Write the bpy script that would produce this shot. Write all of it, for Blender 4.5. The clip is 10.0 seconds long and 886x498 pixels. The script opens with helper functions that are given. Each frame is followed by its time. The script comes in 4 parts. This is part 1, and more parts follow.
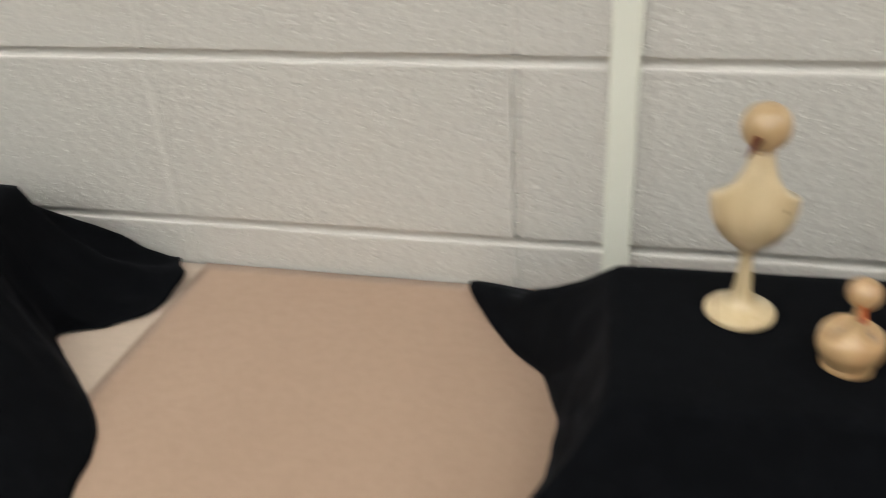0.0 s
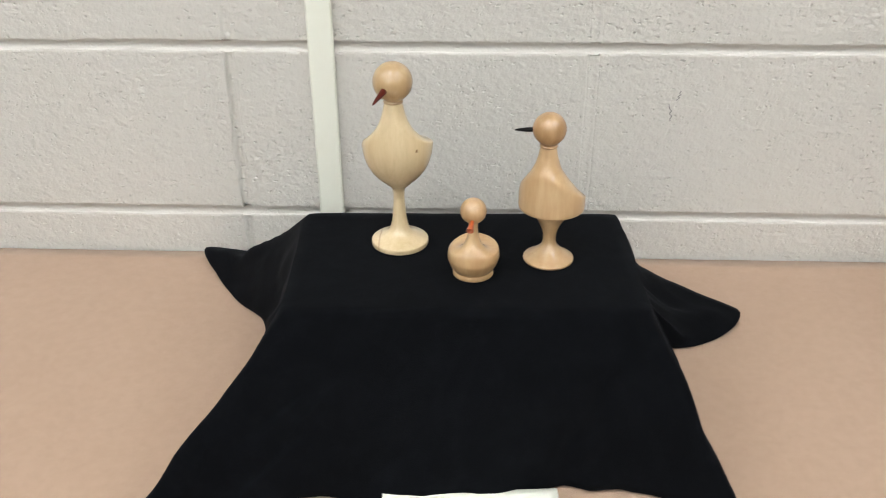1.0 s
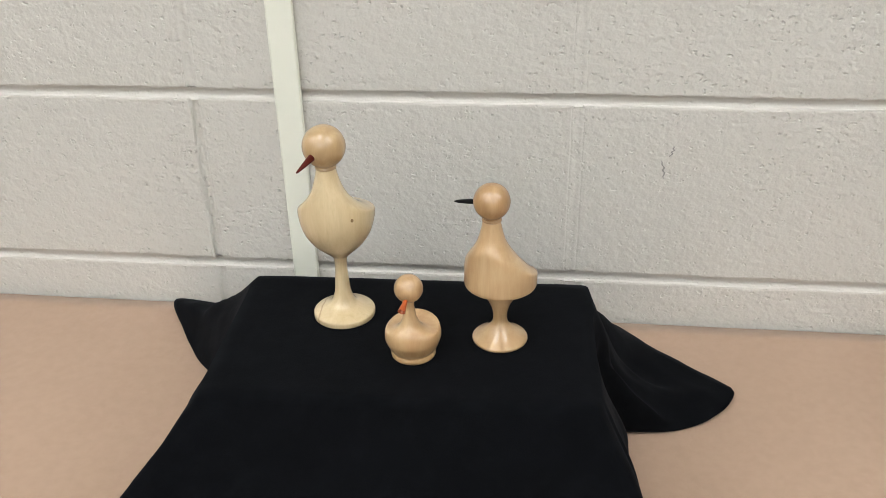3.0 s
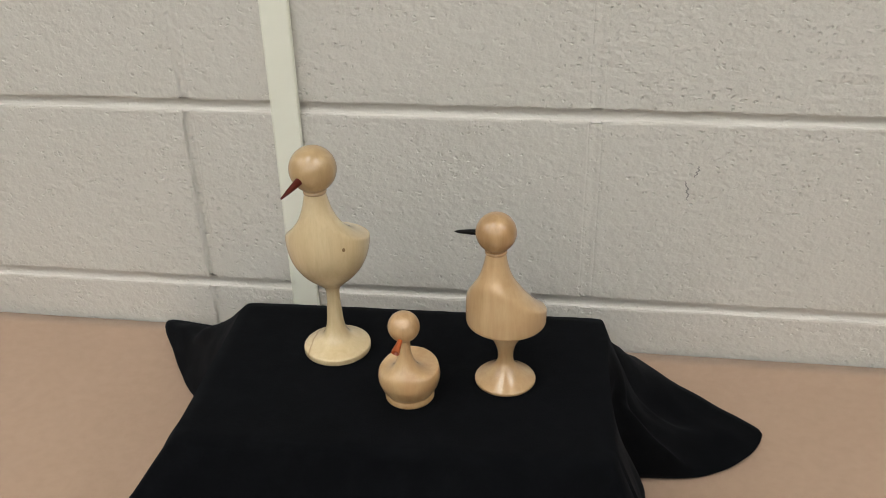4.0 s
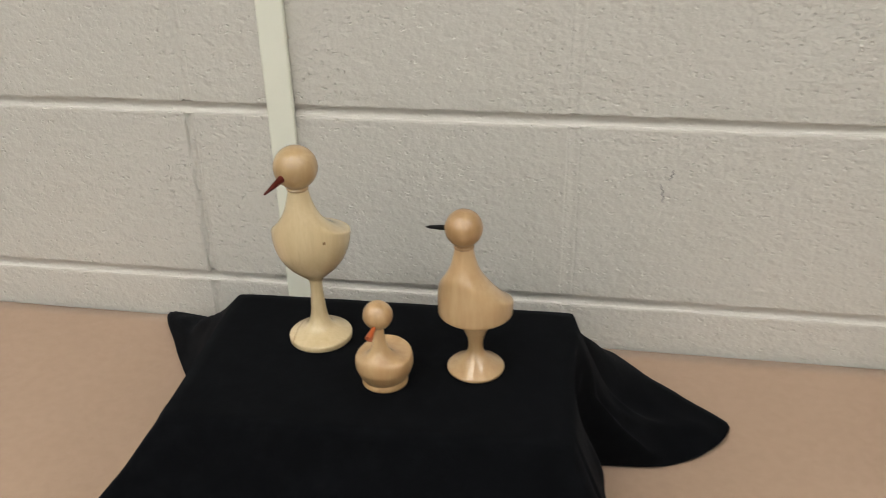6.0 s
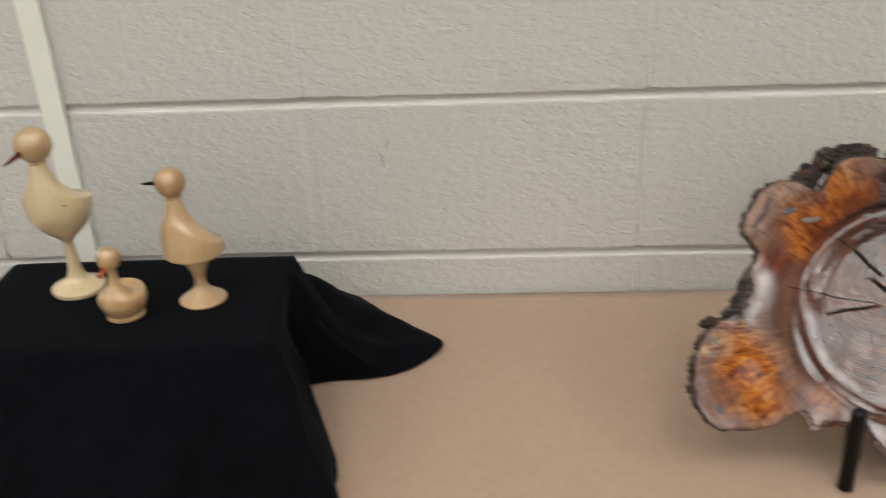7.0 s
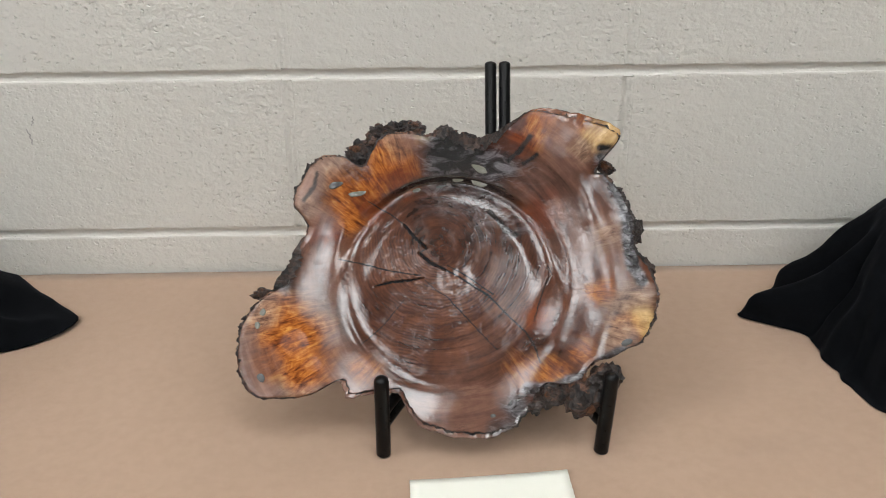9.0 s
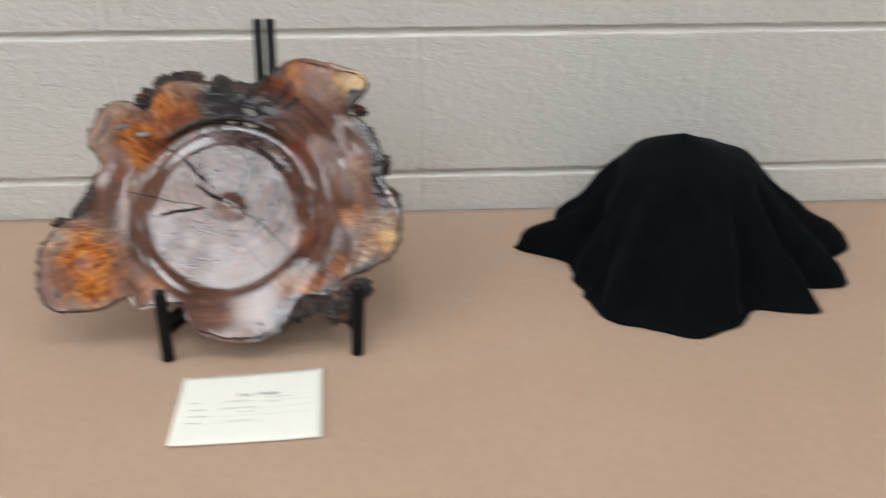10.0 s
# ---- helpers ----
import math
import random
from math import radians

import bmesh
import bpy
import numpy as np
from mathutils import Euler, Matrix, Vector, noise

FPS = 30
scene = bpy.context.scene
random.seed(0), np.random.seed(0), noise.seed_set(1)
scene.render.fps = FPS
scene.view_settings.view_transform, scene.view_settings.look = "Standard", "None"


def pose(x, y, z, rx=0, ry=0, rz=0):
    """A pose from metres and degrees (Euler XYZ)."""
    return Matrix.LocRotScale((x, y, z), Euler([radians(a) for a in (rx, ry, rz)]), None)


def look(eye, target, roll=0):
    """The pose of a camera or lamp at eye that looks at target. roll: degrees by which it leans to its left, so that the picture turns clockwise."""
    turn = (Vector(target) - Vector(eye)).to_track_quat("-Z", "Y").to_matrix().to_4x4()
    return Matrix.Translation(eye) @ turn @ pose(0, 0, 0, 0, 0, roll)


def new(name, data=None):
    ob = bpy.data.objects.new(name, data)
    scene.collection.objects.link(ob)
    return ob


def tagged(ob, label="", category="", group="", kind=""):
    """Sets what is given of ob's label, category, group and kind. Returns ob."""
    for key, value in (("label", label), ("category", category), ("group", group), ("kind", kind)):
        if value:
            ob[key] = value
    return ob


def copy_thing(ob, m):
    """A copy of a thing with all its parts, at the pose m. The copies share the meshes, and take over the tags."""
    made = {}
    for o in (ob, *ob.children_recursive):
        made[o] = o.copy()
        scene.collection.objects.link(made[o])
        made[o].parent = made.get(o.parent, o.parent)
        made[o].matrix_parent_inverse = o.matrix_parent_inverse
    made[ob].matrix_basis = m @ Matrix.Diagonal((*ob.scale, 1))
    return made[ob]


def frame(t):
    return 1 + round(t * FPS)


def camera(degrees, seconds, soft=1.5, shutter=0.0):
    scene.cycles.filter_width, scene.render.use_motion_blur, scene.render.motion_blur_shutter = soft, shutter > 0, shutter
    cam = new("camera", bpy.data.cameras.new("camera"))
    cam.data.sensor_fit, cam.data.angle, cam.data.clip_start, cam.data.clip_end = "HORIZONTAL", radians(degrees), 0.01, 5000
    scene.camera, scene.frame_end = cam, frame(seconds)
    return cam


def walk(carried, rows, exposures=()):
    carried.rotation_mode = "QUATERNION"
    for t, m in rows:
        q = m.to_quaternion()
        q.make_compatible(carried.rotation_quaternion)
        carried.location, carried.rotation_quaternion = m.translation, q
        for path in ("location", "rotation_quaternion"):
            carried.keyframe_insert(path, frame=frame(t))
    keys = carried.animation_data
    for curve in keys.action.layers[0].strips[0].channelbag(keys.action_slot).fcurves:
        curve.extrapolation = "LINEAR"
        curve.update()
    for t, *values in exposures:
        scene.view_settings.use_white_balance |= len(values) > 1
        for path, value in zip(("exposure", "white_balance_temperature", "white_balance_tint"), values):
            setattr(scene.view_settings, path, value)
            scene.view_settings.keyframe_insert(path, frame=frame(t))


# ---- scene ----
cam = camera(54.0, 10.0, soft=0.9, shutter=0.4)
PATH = [
    (0, (0.137, -0.819, 1.284), (-0.317, 0.856, 0.29), -3.6),
    (0.2, (0.183, -0.857, 1.27), (-0.147, 0.846, 0.275), -3.0),
    (0.5, (0.222, -0.902, 1.266), (0.033, 0.831, 0.286), -0.5),
    (1, (0.278, -0.944, 1.282), (0.206, 0.808, 0.32), -0.2),
    (1.5, (0.315, -0.932, 1.296), (0.218, 0.815, 0.328), -1.0),
    (2, (0.349, -0.893, 1.305), (0.249, 0.845, 0.321), -1.1),
    (2.5, (0.367, -0.873, 1.308), (0.228, 0.873, 0.343), -1.5),
    (2.7, (0.372, -0.869, 1.303), (0.182, 0.89, 0.369), -1.4),
    (4, (0.384, -0.79, 1.286), (0.105, 0.96, 0.359), -1.4),
    (4.5, (0.378, -0.776, 1.284), (0.038, 0.962, 0.355), -2.0),
    (5, (0.369, -0.774, 1.275), (0.037, 0.959, 0.333), -1.3),
    (5.2, (0.374, -0.777, 1.272), (0.029, 0.957, 0.337), -1.5),
    (6.3, (0.474, -0.884, 1.31), (0.172, 0.87, 0.397), -1.6),
    (6.5, (0.52, -0.936, 1.315), (0.252, 0.824, 0.403), -2.1),
    (6.8, (0.582, -0.976, 1.316), (0.422, 0.808, 0.426), -2.4),
    (7, (0.622, -0.993, 1.308), (0.52, 0.8, 0.428), -2.5),
    (7.3, (0.734, -0.999, 1.294), (0.677, 0.79, 0.401), -3.1),
    (7.5, (0.768, -1.002, 1.302), (0.822, 0.781, 0.398), -1.8),
    (8, (0.894, -1.001, 1.303), (0.92, 0.778, 0.389), -2.4),
    (8.5, (0.971, -0.999, 1.291), (0.981, 0.785, 0.388), -1.7),
    (9, (0.993, -1.013, 1.284), (0.999, 0.78, 0.399), -0.7),
    (9.5, (1.042, -1.049, 1.29), (1.077, 0.744, 0.405), -0.3),
    (9.8, (1.123, -1.13, 1.3), (1.152, 0.645, 0.38), -0.7),
    (10, (1.187, -1.164, 1.288), (1.288, 0.613, 0.375), 0.0),
]
walk(cam, [(t, look(eye, target, roll)) for t, eye, target, roll in PATH],
     [(0.0, -0.11, 6800, 10), (0.5, 0.12, 6650, 10), (1.0, 0.27, 6500, 10), (2.5, 0.29, 6500, 10), (4.0, -0.19, 6850, 10), (5.0, -0.19, 6900, 10), (6.5, -0.17, 7000, 10),
      (7.0, -0.17, 6800, 10), (7.5, -0.20, 6750, 10), (8.0, -0.18, 6700, 10), (8.5, 0.05, 6600, 10), (9.0, 0.05, 6500, 10), (10.0, 0.02, 6400, 10)])

# ---- world and light ----
world = bpy.data.worlds.new("world")
scene.world = world
world.use_nodes = True
world.node_tree.nodes["Background"].inputs[0].default_value = (0.9, 0.95, 1.0, 1)
world.node_tree.nodes["Background"].inputs[1].default_value = 0.05
LAMP = 7.9
ROOM_X, ROOM_Y, ROOM_Z = (-3.251, 4.064), (-8.4, 0.0), 2.84
TABLE_Z, RISER_Z = 0.757, 0.898


# ---- small tools ----
def smooth(a, b, x):
    x = min(1.0, max(0.0, (x - a) / (b - a)))
    return x * x * (3 - 2 * x)


def fbm(x, y, z, octaves=3):
    return noise.fractal(Vector((x, y, z)), 1.0, 2.0, octaves)


def spline(points, t, closed=False):
    """Catmull-Rom through rows whose first number is the parameter."""
    n = len(points)
    i = 0
    while i < n - 2 and t > points[i + 1][0]:
        i += 1
    a, b = points[i], points[i + 1]
    p, q = points[max(i - 1, 0)], points[min(i + 2, n - 1)]
    f = (t - a[0]) / (b[0] - a[0])
    res = []
    for k in range(1, len(a)):
        m0 = (b[k] - p[k]) / max(b[0] - p[0], 1e-9) * (b[0] - a[0])
        m1 = (q[k] - a[k]) / max(q[0] - a[0], 1e-9) * (b[0] - a[0])
        res.append((2 * f**3 - 3 * f**2 + 1) * a[k] + (f**3 - 2 * f**2 + f) * m0 + (-2 * f**3 + 3 * f**2) * b[k] + (f**3 - f**2) * m1)
    return res


def mesh_of(name, verts, faces, soft=True):
    me = bpy.data.meshes.new(name)
    me.from_pydata(verts, [], faces)
    me.update()
    if soft:
        me.polygons.foreach_set("use_smooth", [True] * len(me.polygons))
    return me


def put(name, me, material, parent=None, label=""):
    ob = new(name, me)
    if not me.materials:
        me.materials.append(material)
    if parent:
        ob.parent = parent
    return tagged(ob, label)


def part(name, bm, material, parent, label="", soft=False):
    me = bpy.data.meshes.new(name)
    bmesh.ops.recalc_face_normals(bm, faces=bm.faces)
    bm.to_mesh(me)
    bm.free()
    if soft:
        me.polygons.foreach_set("use_smooth", [True] * len(me.polygons))
        me.set_sharp_from_angle(angle=radians(38))
    return put(name, me, material, parent, label)


def box_bm(x0, x1, y0, y1, z0, z1, bevel=0.0, seg=2):
    bm = bmesh.new()
    bmesh.ops.create_cube(bm, size=1)
    bmesh.ops.transform(bm, matrix=Matrix.LocRotScale(((x0 + x1) / 2, (y0 + y1) / 2, (z0 + z1) / 2), None, (x1 - x0, y1 - y0, z1 - z0)), verts=bm.verts)
    if bevel:
        bmesh.ops.bevel(bm, geom=bm.edges[:], offset=bevel, segments=seg, profile=0.5, affect="EDGES")
    return bm


def rod_bm(a, b, r, seg=20, dome=0.0):
    """A round rod from a to b, its far end domed or chamfered."""
    a, b = Vector(a), Vector(b)
    turn = (b - a).to_track_quat("Z", "Y").to_matrix().to_4x4()
    length = (b - a).length
    rows = [(0.0, 0), (r * 0.82, 0), (r, r * 0.2), (r, length - max(dome, r * 0.2))]
    if dome:
        rows += [(r * math.cos(k * math.pi / 10), length - dome + dome * math.sin(k * math.pi / 10)) for k in range(1, 5)] + [(0, length)]
    else:
        rows += [(r * 0.82, length), (0, length)]
    bm = lathe_bm(rows, seg)
    bmesh.ops.transform(bm, matrix=Matrix.Translation(a) @ turn, verts=bm.verts)
    return bm


def lathe_bm(rows, seg=72, cx=0.0, cy=0.0):
    bm = bmesh.new()
    rings = []
    for r, z in rows:
        if r < 1e-6:
            rings.append([bm.verts.new((cx, cy, z))])
        else:
            rings.append([bm.verts.new((cx + r * math.cos(2 * math.pi * k / seg), cy + r * math.sin(2 * math.pi * k / seg), z)) for k in range(seg)])
    for a, b in zip(rings, rings[1:]):
        for k in range(seg):
            l = (k + 1) % seg
            loop = [a[k % len(a)], a[l % len(a)], b[l % len(b)], b[k % len(b)]]
            loop = list(dict.fromkeys(loop))
            if len(loop) > 2:
                bm.faces.new(loop)
    return bm


def profile(points, steps=6):
    """A smooth turning profile through (radius, height) points."""
    rows = [(k, r, z) for k, (r, z) in enumerate(points)]
    res = []
    for k in range((len(points) - 1) * steps + 1):
        r, z = spline(rows, k / steps)
        res.append((max(r, 0.0), z))
    return res


# ---- materials ----
def start(name, rough=0.6, spec=0.5):
    m = bpy.data.materials.new(name)
    m.use_nodes = True
    nt = m.node_tree
    bsdf = nt.nodes["Principled BSDF"]
    bsdf.inputs["Roughness"].default_value = rough
    bsdf.inputs["Specular IOR Level"].default_value = spec
    return m, nt, bsdf


def node(nt, kind, ins=(), operation="", interpolation_type="", data_type="", blend_type="", bands_direction=""):
    n = nt.nodes.new(kind)
    if operation:
        n.operation = operation
    if interpolation_type:
        n.interpolation_type = interpolation_type
    if data_type:
        n.data_type = data_type
    if blend_type:
        n.blend_type = blend_type
    if bands_direction:
        n.bands_direction = bands_direction
    for k, v in dict(ins).items():
        if isinstance(v, bpy.types.NodeSocket):
            nt.links.new(v, n.inputs[k])
        else:
            n.inputs[k].default_value = v
    return n


def calc(nt, op, a, b=0.0, c=0.0):
    return node(nt, "ShaderNodeMath", {0: a, 1: b, 2: c}, operation=op).outputs[0]


def ramp(nt, fac, stops):
    n = node(nt, "ShaderNodeValToRGB", {0: fac})
    el = n.color_ramp.elements
    while len(el) < len(stops):
        el.new(0.5)
    for e, (p, c) in zip(el, stops):
        e.position = p
        e.color = (*c, 1) if len(c) == 3 else c
    return n.outputs[0]


def grey(v):
    return (v, v, v)


def mix(nt, fac, a, b, mode="MIX"):
    n = node(nt, "ShaderNodeMix", data_type="RGBA", blend_type=mode)
    for i, v in ((0, fac), (6, a), (7, b)):
        if isinstance(v, bpy.types.NodeSocket):
            nt.links.new(v, n.inputs[i])
        else:
            n.inputs[i].default_value = v if i == 0 else (*v[:3], 1)
    return n.outputs[2]


def tex(nt, scale, detail=4.0, rough=0.55, vec=None, distort=0.0):
    ins = {"Scale": scale, "Detail": detail, "Roughness": rough, "Distortion": distort}
    if vec:
        ins["Vector"] = vec
    return node(nt, "ShaderNodeTexNoise", ins).outputs["Fac"]


def coords(nt, kind="Object"):
    if kind == "World":
        return node(nt, "ShaderNodeNewGeometry").outputs["Position"]
    return node(nt, "ShaderNodeTexCoord").outputs[kind]


def stretched(nt, vec, sx, sy, sz):
    return node(nt, "ShaderNodeVectorMath", {0: vec, 1: (sx, sy, sz)}, operation="MULTIPLY").outputs[0]


def bump(nt, bsdf, height, strength, dist):
    n = node(nt, "ShaderNodeBump", {"Height": height, "Strength": strength, "Distance": dist})
    nt.links.new(n.outputs[0], bsdf.inputs["Normal"])
    return n


def block_paint(name, tone, rugged=1.0):
    """Thick wall paint over coarse concrete: orange-peel skin, scattered pits and a few larger bug holes."""
    m, nt, b = start(name, 0.5, 0.35)
    p = coords(nt, "World")
    p2 = stretched(nt, p, 0.95, 1.0, 1.15)
    big = tex(nt, 3.0, 3, vec=p)
    skin = tex(nt, 210, 3, 0.5, vec=p2)
    lumps = tex(nt, 75, 2, 0.5, vec=p2)
    zone = ramp(nt, tex(nt, 14, 3, vec=p), [(0.36, grey(0.35)), (0.60, grey(0.85))])
    wob = node(nt, "ShaderNodeVectorMath", {0: stretched(nt, node(nt, "ShaderNodeTexNoise", {"Vector": p, "Scale": 90.0, "Detail": 2.0}).outputs["Color"], 0.012, 0.012, 0.006), 1: p2}, operation="ADD").outputs[0]
    small = node(nt, "ShaderNodeTexVoronoi", {"Vector": wob, "Scale": 165.0, "Randomness": 1.0})
    dots = ramp(nt, small.outputs["Distance"], [(0.16, grey(1)), (0.34, grey(0))])
    some = ramp(nt, node(nt, "ShaderNodeSeparateColor", {0: small.outputs["Color"]}).outputs[0], [(0.62, grey(0)), (0.70, grey(1))])
    large = node(nt, "ShaderNodeTexVoronoi", {"Vector": stretched(nt, wob, 0.85, 1, 1.15), "Scale": 78.0, "Randomness": 1.0})
    holes = ramp(nt, large.outputs["Distance"], [(0.07, grey(1)), (0.20, grey(0))])
    few = ramp(nt, node(nt, "ShaderNodeSeparateColor", {0: large.outputs["Color"]}).outputs[1], [(0.72, grey(0)), (0.78, grey(1))])
    pits = calc(nt, "MULTIPLY", calc(nt, "MULTIPLY", dots, some), zone)
    h = calc(nt, "MULTIPLY_ADD", lumps, 0.75, calc(nt, "MULTIPLY", skin, 0.40))
    h = calc(nt, "MULTIPLY_ADD", pits, -0.42, h)
    h = calc(nt, "MULTIPLY_ADD", calc(nt, "MULTIPLY", holes, few), -0.48, h)
    c = mix(nt, calc(nt, "MULTIPLY", big, 0.55), tone, tuple(v * 0.9 for v in tone))
    c = mix(nt, ramp(nt, tex(nt, 700, 2, vec=p), [(0.35, grey(0.10)), (0.6, grey(0))]), c, tuple(v * 0.7 for v in tone))
    nt.links.new(c, b.inputs["Base Color"])
    bump(nt, b, h, 1.0 * rugged, 0.0030)
    return m


def woven(name, dark, light, thread=0.0007, sheen=0.15):
    """Plain woven cotton tablecloth."""
    m, nt, b = start(name, 0.9, 0.15)
    p = coords(nt, "World")
    warp = node(nt, "ShaderNodeTexWave", {"Vector": p, "Scale": 0.3 / thread, "Distortion": 1.5, "Detail": 1.0}, bands_direction="X").outputs["Fac"]
    weft = node(nt, "ShaderNodeTexWave", {"Vector": p, "Scale": 0.3 / thread, "Distortion": 1.5, "Detail": 1.0}, bands_direction="Y").outputs["Fac"]
    th = calc(nt, "ADD", warp, weft)
    big = tex(nt, 5, 4, vec=p)
    slub = tex(nt, 90, 5, 0.7, vec=p)
    c = mix(nt, big, dark, light)
    c = mix(nt, ramp(nt, slub, [(0.35, grey(0.25)), (0.6, grey(0))]), c, tuple(v * 0.82 for v in dark))
    fleck = ramp(nt, tex(nt, 55, 0, vec=stretched(nt, p, 1, 1, 1)), [(0.90, grey(0)), (0.93, grey(0.4))])
    c = mix(nt, fleck, c, tuple(v * 0.55 for v in dark))
    nt.links.new(c, b.inputs["Base Color"])
    b.inputs["Sheen Weight"].default_value = sheen
    b.inputs["Sheen Roughness"].default_value = 0.5
    bump(nt, b, calc(nt, "MULTIPLY_ADD", slub, 1.5, th), 0.3, 0.0004)
    return m


def velvet(name):
    """Black knit cloth with a short, slightly dusty nap."""
    m, nt, b = start(name, 0.95, 0.08)
    p = coords(nt, "World")
    nap = tex(nt, 900, 3, vec=p)
    fuzz = ramp(nt, tex(nt, 55, 6, 0.75, vec=p), [(0.45, grey(0)), (0.75, grey(0.8))])
    big = tex(nt, 14, 4, vec=p)
    c = mix(nt, big, (0.0009, 0.0012, 0.0017), (0.0023, 0.0028, 0.0040))
    c = mix(nt, fuzz, c, (0.0046, 0.0052, 0.0066))
    lint = ramp(nt, node(nt, "ShaderNodeTexVoronoi", {"Vector": p, "Scale": 38.0}).outputs["Distance"], [(0.006, grey(0.4)), (0.011, grey(0))])
    c = mix(nt, lint, c, (0.07, 0.065, 0.06))
    nt.links.new(c, b.inputs["Base Color"])
    b.inputs["Sheen Weight"].default_value = 0.016
    b.inputs["Sheen Roughness"].default_value = 0.45
    b.inputs["Sheen Tint"].default_value = (0.7, 0.8, 1.0, 1)
    bump(nt, b, calc(nt, "MULTIPLY_ADD", big, 3.0, nap), 0.35, 0.0006)
    return m


def turned_wood(name, pale, deep, figure=1.0, vein=False):
    """Pale lathe-turned wood under clear lacquer."""
    m, nt, b = start(name, 0.38, 0.5)
    o = coords(nt)
    grain = tex(nt, 42, 5, 0.6, vec=stretched(nt, o, 3.5, 3.5, 0.5), distort=0.6)
    pores = tex(nt, 420, 3, vec=stretched(nt, o, 2, 2, 0.12))
    big = tex(nt, 26, 3, vec=stretched(nt, o, 1, 1, 0.7))
    c = mix(nt, ramp(nt, calc(nt, "MULTIPLY_ADD", big, 0.6 * figure, calc(nt, "MULTIPLY", grain, 0.55)), [(0.38, grey(0)), (0.72, grey(1))]), pale, deep)
    c = mix(nt, ramp(nt, pores, [(0.30, grey(0.16)), (0.5, grey(0))]), c, tuple(v * 0.75 for v in deep))
    if vein:
        # a thin reddish line of heartwood through the foot
        xyz = node(nt, "ShaderNodeSeparateXYZ", {0: o})
        off = calc(nt, "ABSOLUTE", calc(nt, "ADD", calc(nt, "MULTIPLY_ADD", tex(nt, 90, 3, vec=o), 0.004, xyz.outputs[0]), 0.0160))
        line = node(nt, "ShaderNodeMapRange", {0: off, 1: 0.0002, 2: 0.0012, 3: 0.55, 4: 0.0}).outputs[0]
        low = node(nt, "ShaderNodeMapRange", {0: xyz.outputs[2], 1: 0.018, 2: 0.024, 3: 1.0, 4: 0.0}).outputs[0]
        c = mix(nt, calc(nt, "MULTIPLY", line, low), c, (0.26, 0.11, 0.045))
    nt.links.new(c, b.inputs["Base Color"])
    b.inputs["Subsurface Weight"].default_value = 0.0
    b.inputs["Coat Weight"].default_value = 0.9
    b.inputs["Coat Roughness"].default_value = 0.045
    bump(nt, b, pores, 0.08, 0.0003)
    return m


def plain(name, col, rough=0.5, spec=0.5, metal=0.0, vary=0.12, scale=60.0, coat=0.0, relief=0.1):
    m, nt, b = start(name, rough, spec)
    o = coords(nt, "World")
    n = tex(nt, scale, 4, vec=o)
    nt.links.new(mix(nt, n, tuple(v * (1 - vary) for v in col), tuple(min(1, v * (1 + vary)) for v in col)), b.inputs["Base Color"])
    b.inputs["Metallic"].default_value = metal
    b.inputs["Coat Weight"].default_value = coat
    r = calc(nt, "MULTIPLY_ADD", tex(nt, scale * 2.3, 3, vec=o), 0.16, rough - 0.08)
    nt.links.new(r, b.inputs["Roughness"])
    bump(nt, b, tex(nt, scale * 9, 3, vec=o), relief, 0.0004)
    return m


def burl(name):
    """Lacquered burl: brown turned floor with growth rings, orange figured lobes, streaked flange and grey weathered bands. The kinds of wood are laid out on the mesh."""
    m, nt, b = start(name, 0.5, 0.05)
    o = coords(nt)
    flat = stretched(nt, o, 1, 1, 0)
    heart = node(nt, "ShaderNodeVectorMath", {0: flat, 1: (-0.011, 0.034, 0)}, operation="SUBTRACT").outputs[0]

    def polar(vec, turns, rise):
        """Radius of a point, and its place on a rolled-up sheet whose grain runs round the middle or outwards."""
        size = node(nt, "ShaderNodeVectorMath", {0: vec}, operation="LENGTH").outputs["Value"]
        way = node(nt, "ShaderNodeVectorMath", {0: node(nt, "ShaderNodeVectorMath", {0: vec}, operation="NORMALIZE").outputs[0], 1: (turns, turns, turns)}, operation="MULTIPLY").outputs[0]
        lift = node(nt, "ShaderNodeCombineXYZ", {2: calc(nt, "MULTIPLY", size, rise)}).outputs[0]
        return size, node(nt, "ShaderNodeVectorMath", {0: way, 1: lift}, operation="ADD").outputs[0]

    # fine figure fans out from the middle, broad streaks follow the turning, rings the pith
    mid, ray = polar(flat, 15.0, 22.0)
    mid, ringv = polar(flat, 0.8, 46.0)
    pith, growv = polar(heart, 0.5, 95.0)
    warp = tex(nt, 18, 3, 0.5, vec=o)
    rings = calc(nt, "SINE", calc(nt, "MULTIPLY", calc(nt, "MULTIPLY_ADD", warp, 0.030, pith), 2100.0))
    inside = node(nt, "ShaderNodeMapRange", {0: mid, 1: 0.084, 2: 0.100, 3: 1.0, 4: 0.0}).outputs[0]
    streak = tex(nt, 1.5, 5, 0.6, vec=ringv, distort=0.5)
    grow = tex(nt, 1.6, 5, 0.62, vec=growv, distort=0.25)
    blot = tex(nt, 13, 4, 0.55, vec=o, distort=0.6)
    fine = tex(nt, 190, 4, 0.6, vec=o)
    lines = node(nt, "ShaderNodeMix", {0: inside, 2: streak, 3: grow}).outputs[0]
    tone = calc(nt, "MULTIPLY_ADD", lines, 0.45, calc(nt, "MULTIPLY_ADD", fine, 0.12, calc(nt, "MULTIPLY", blot, 0.43)))
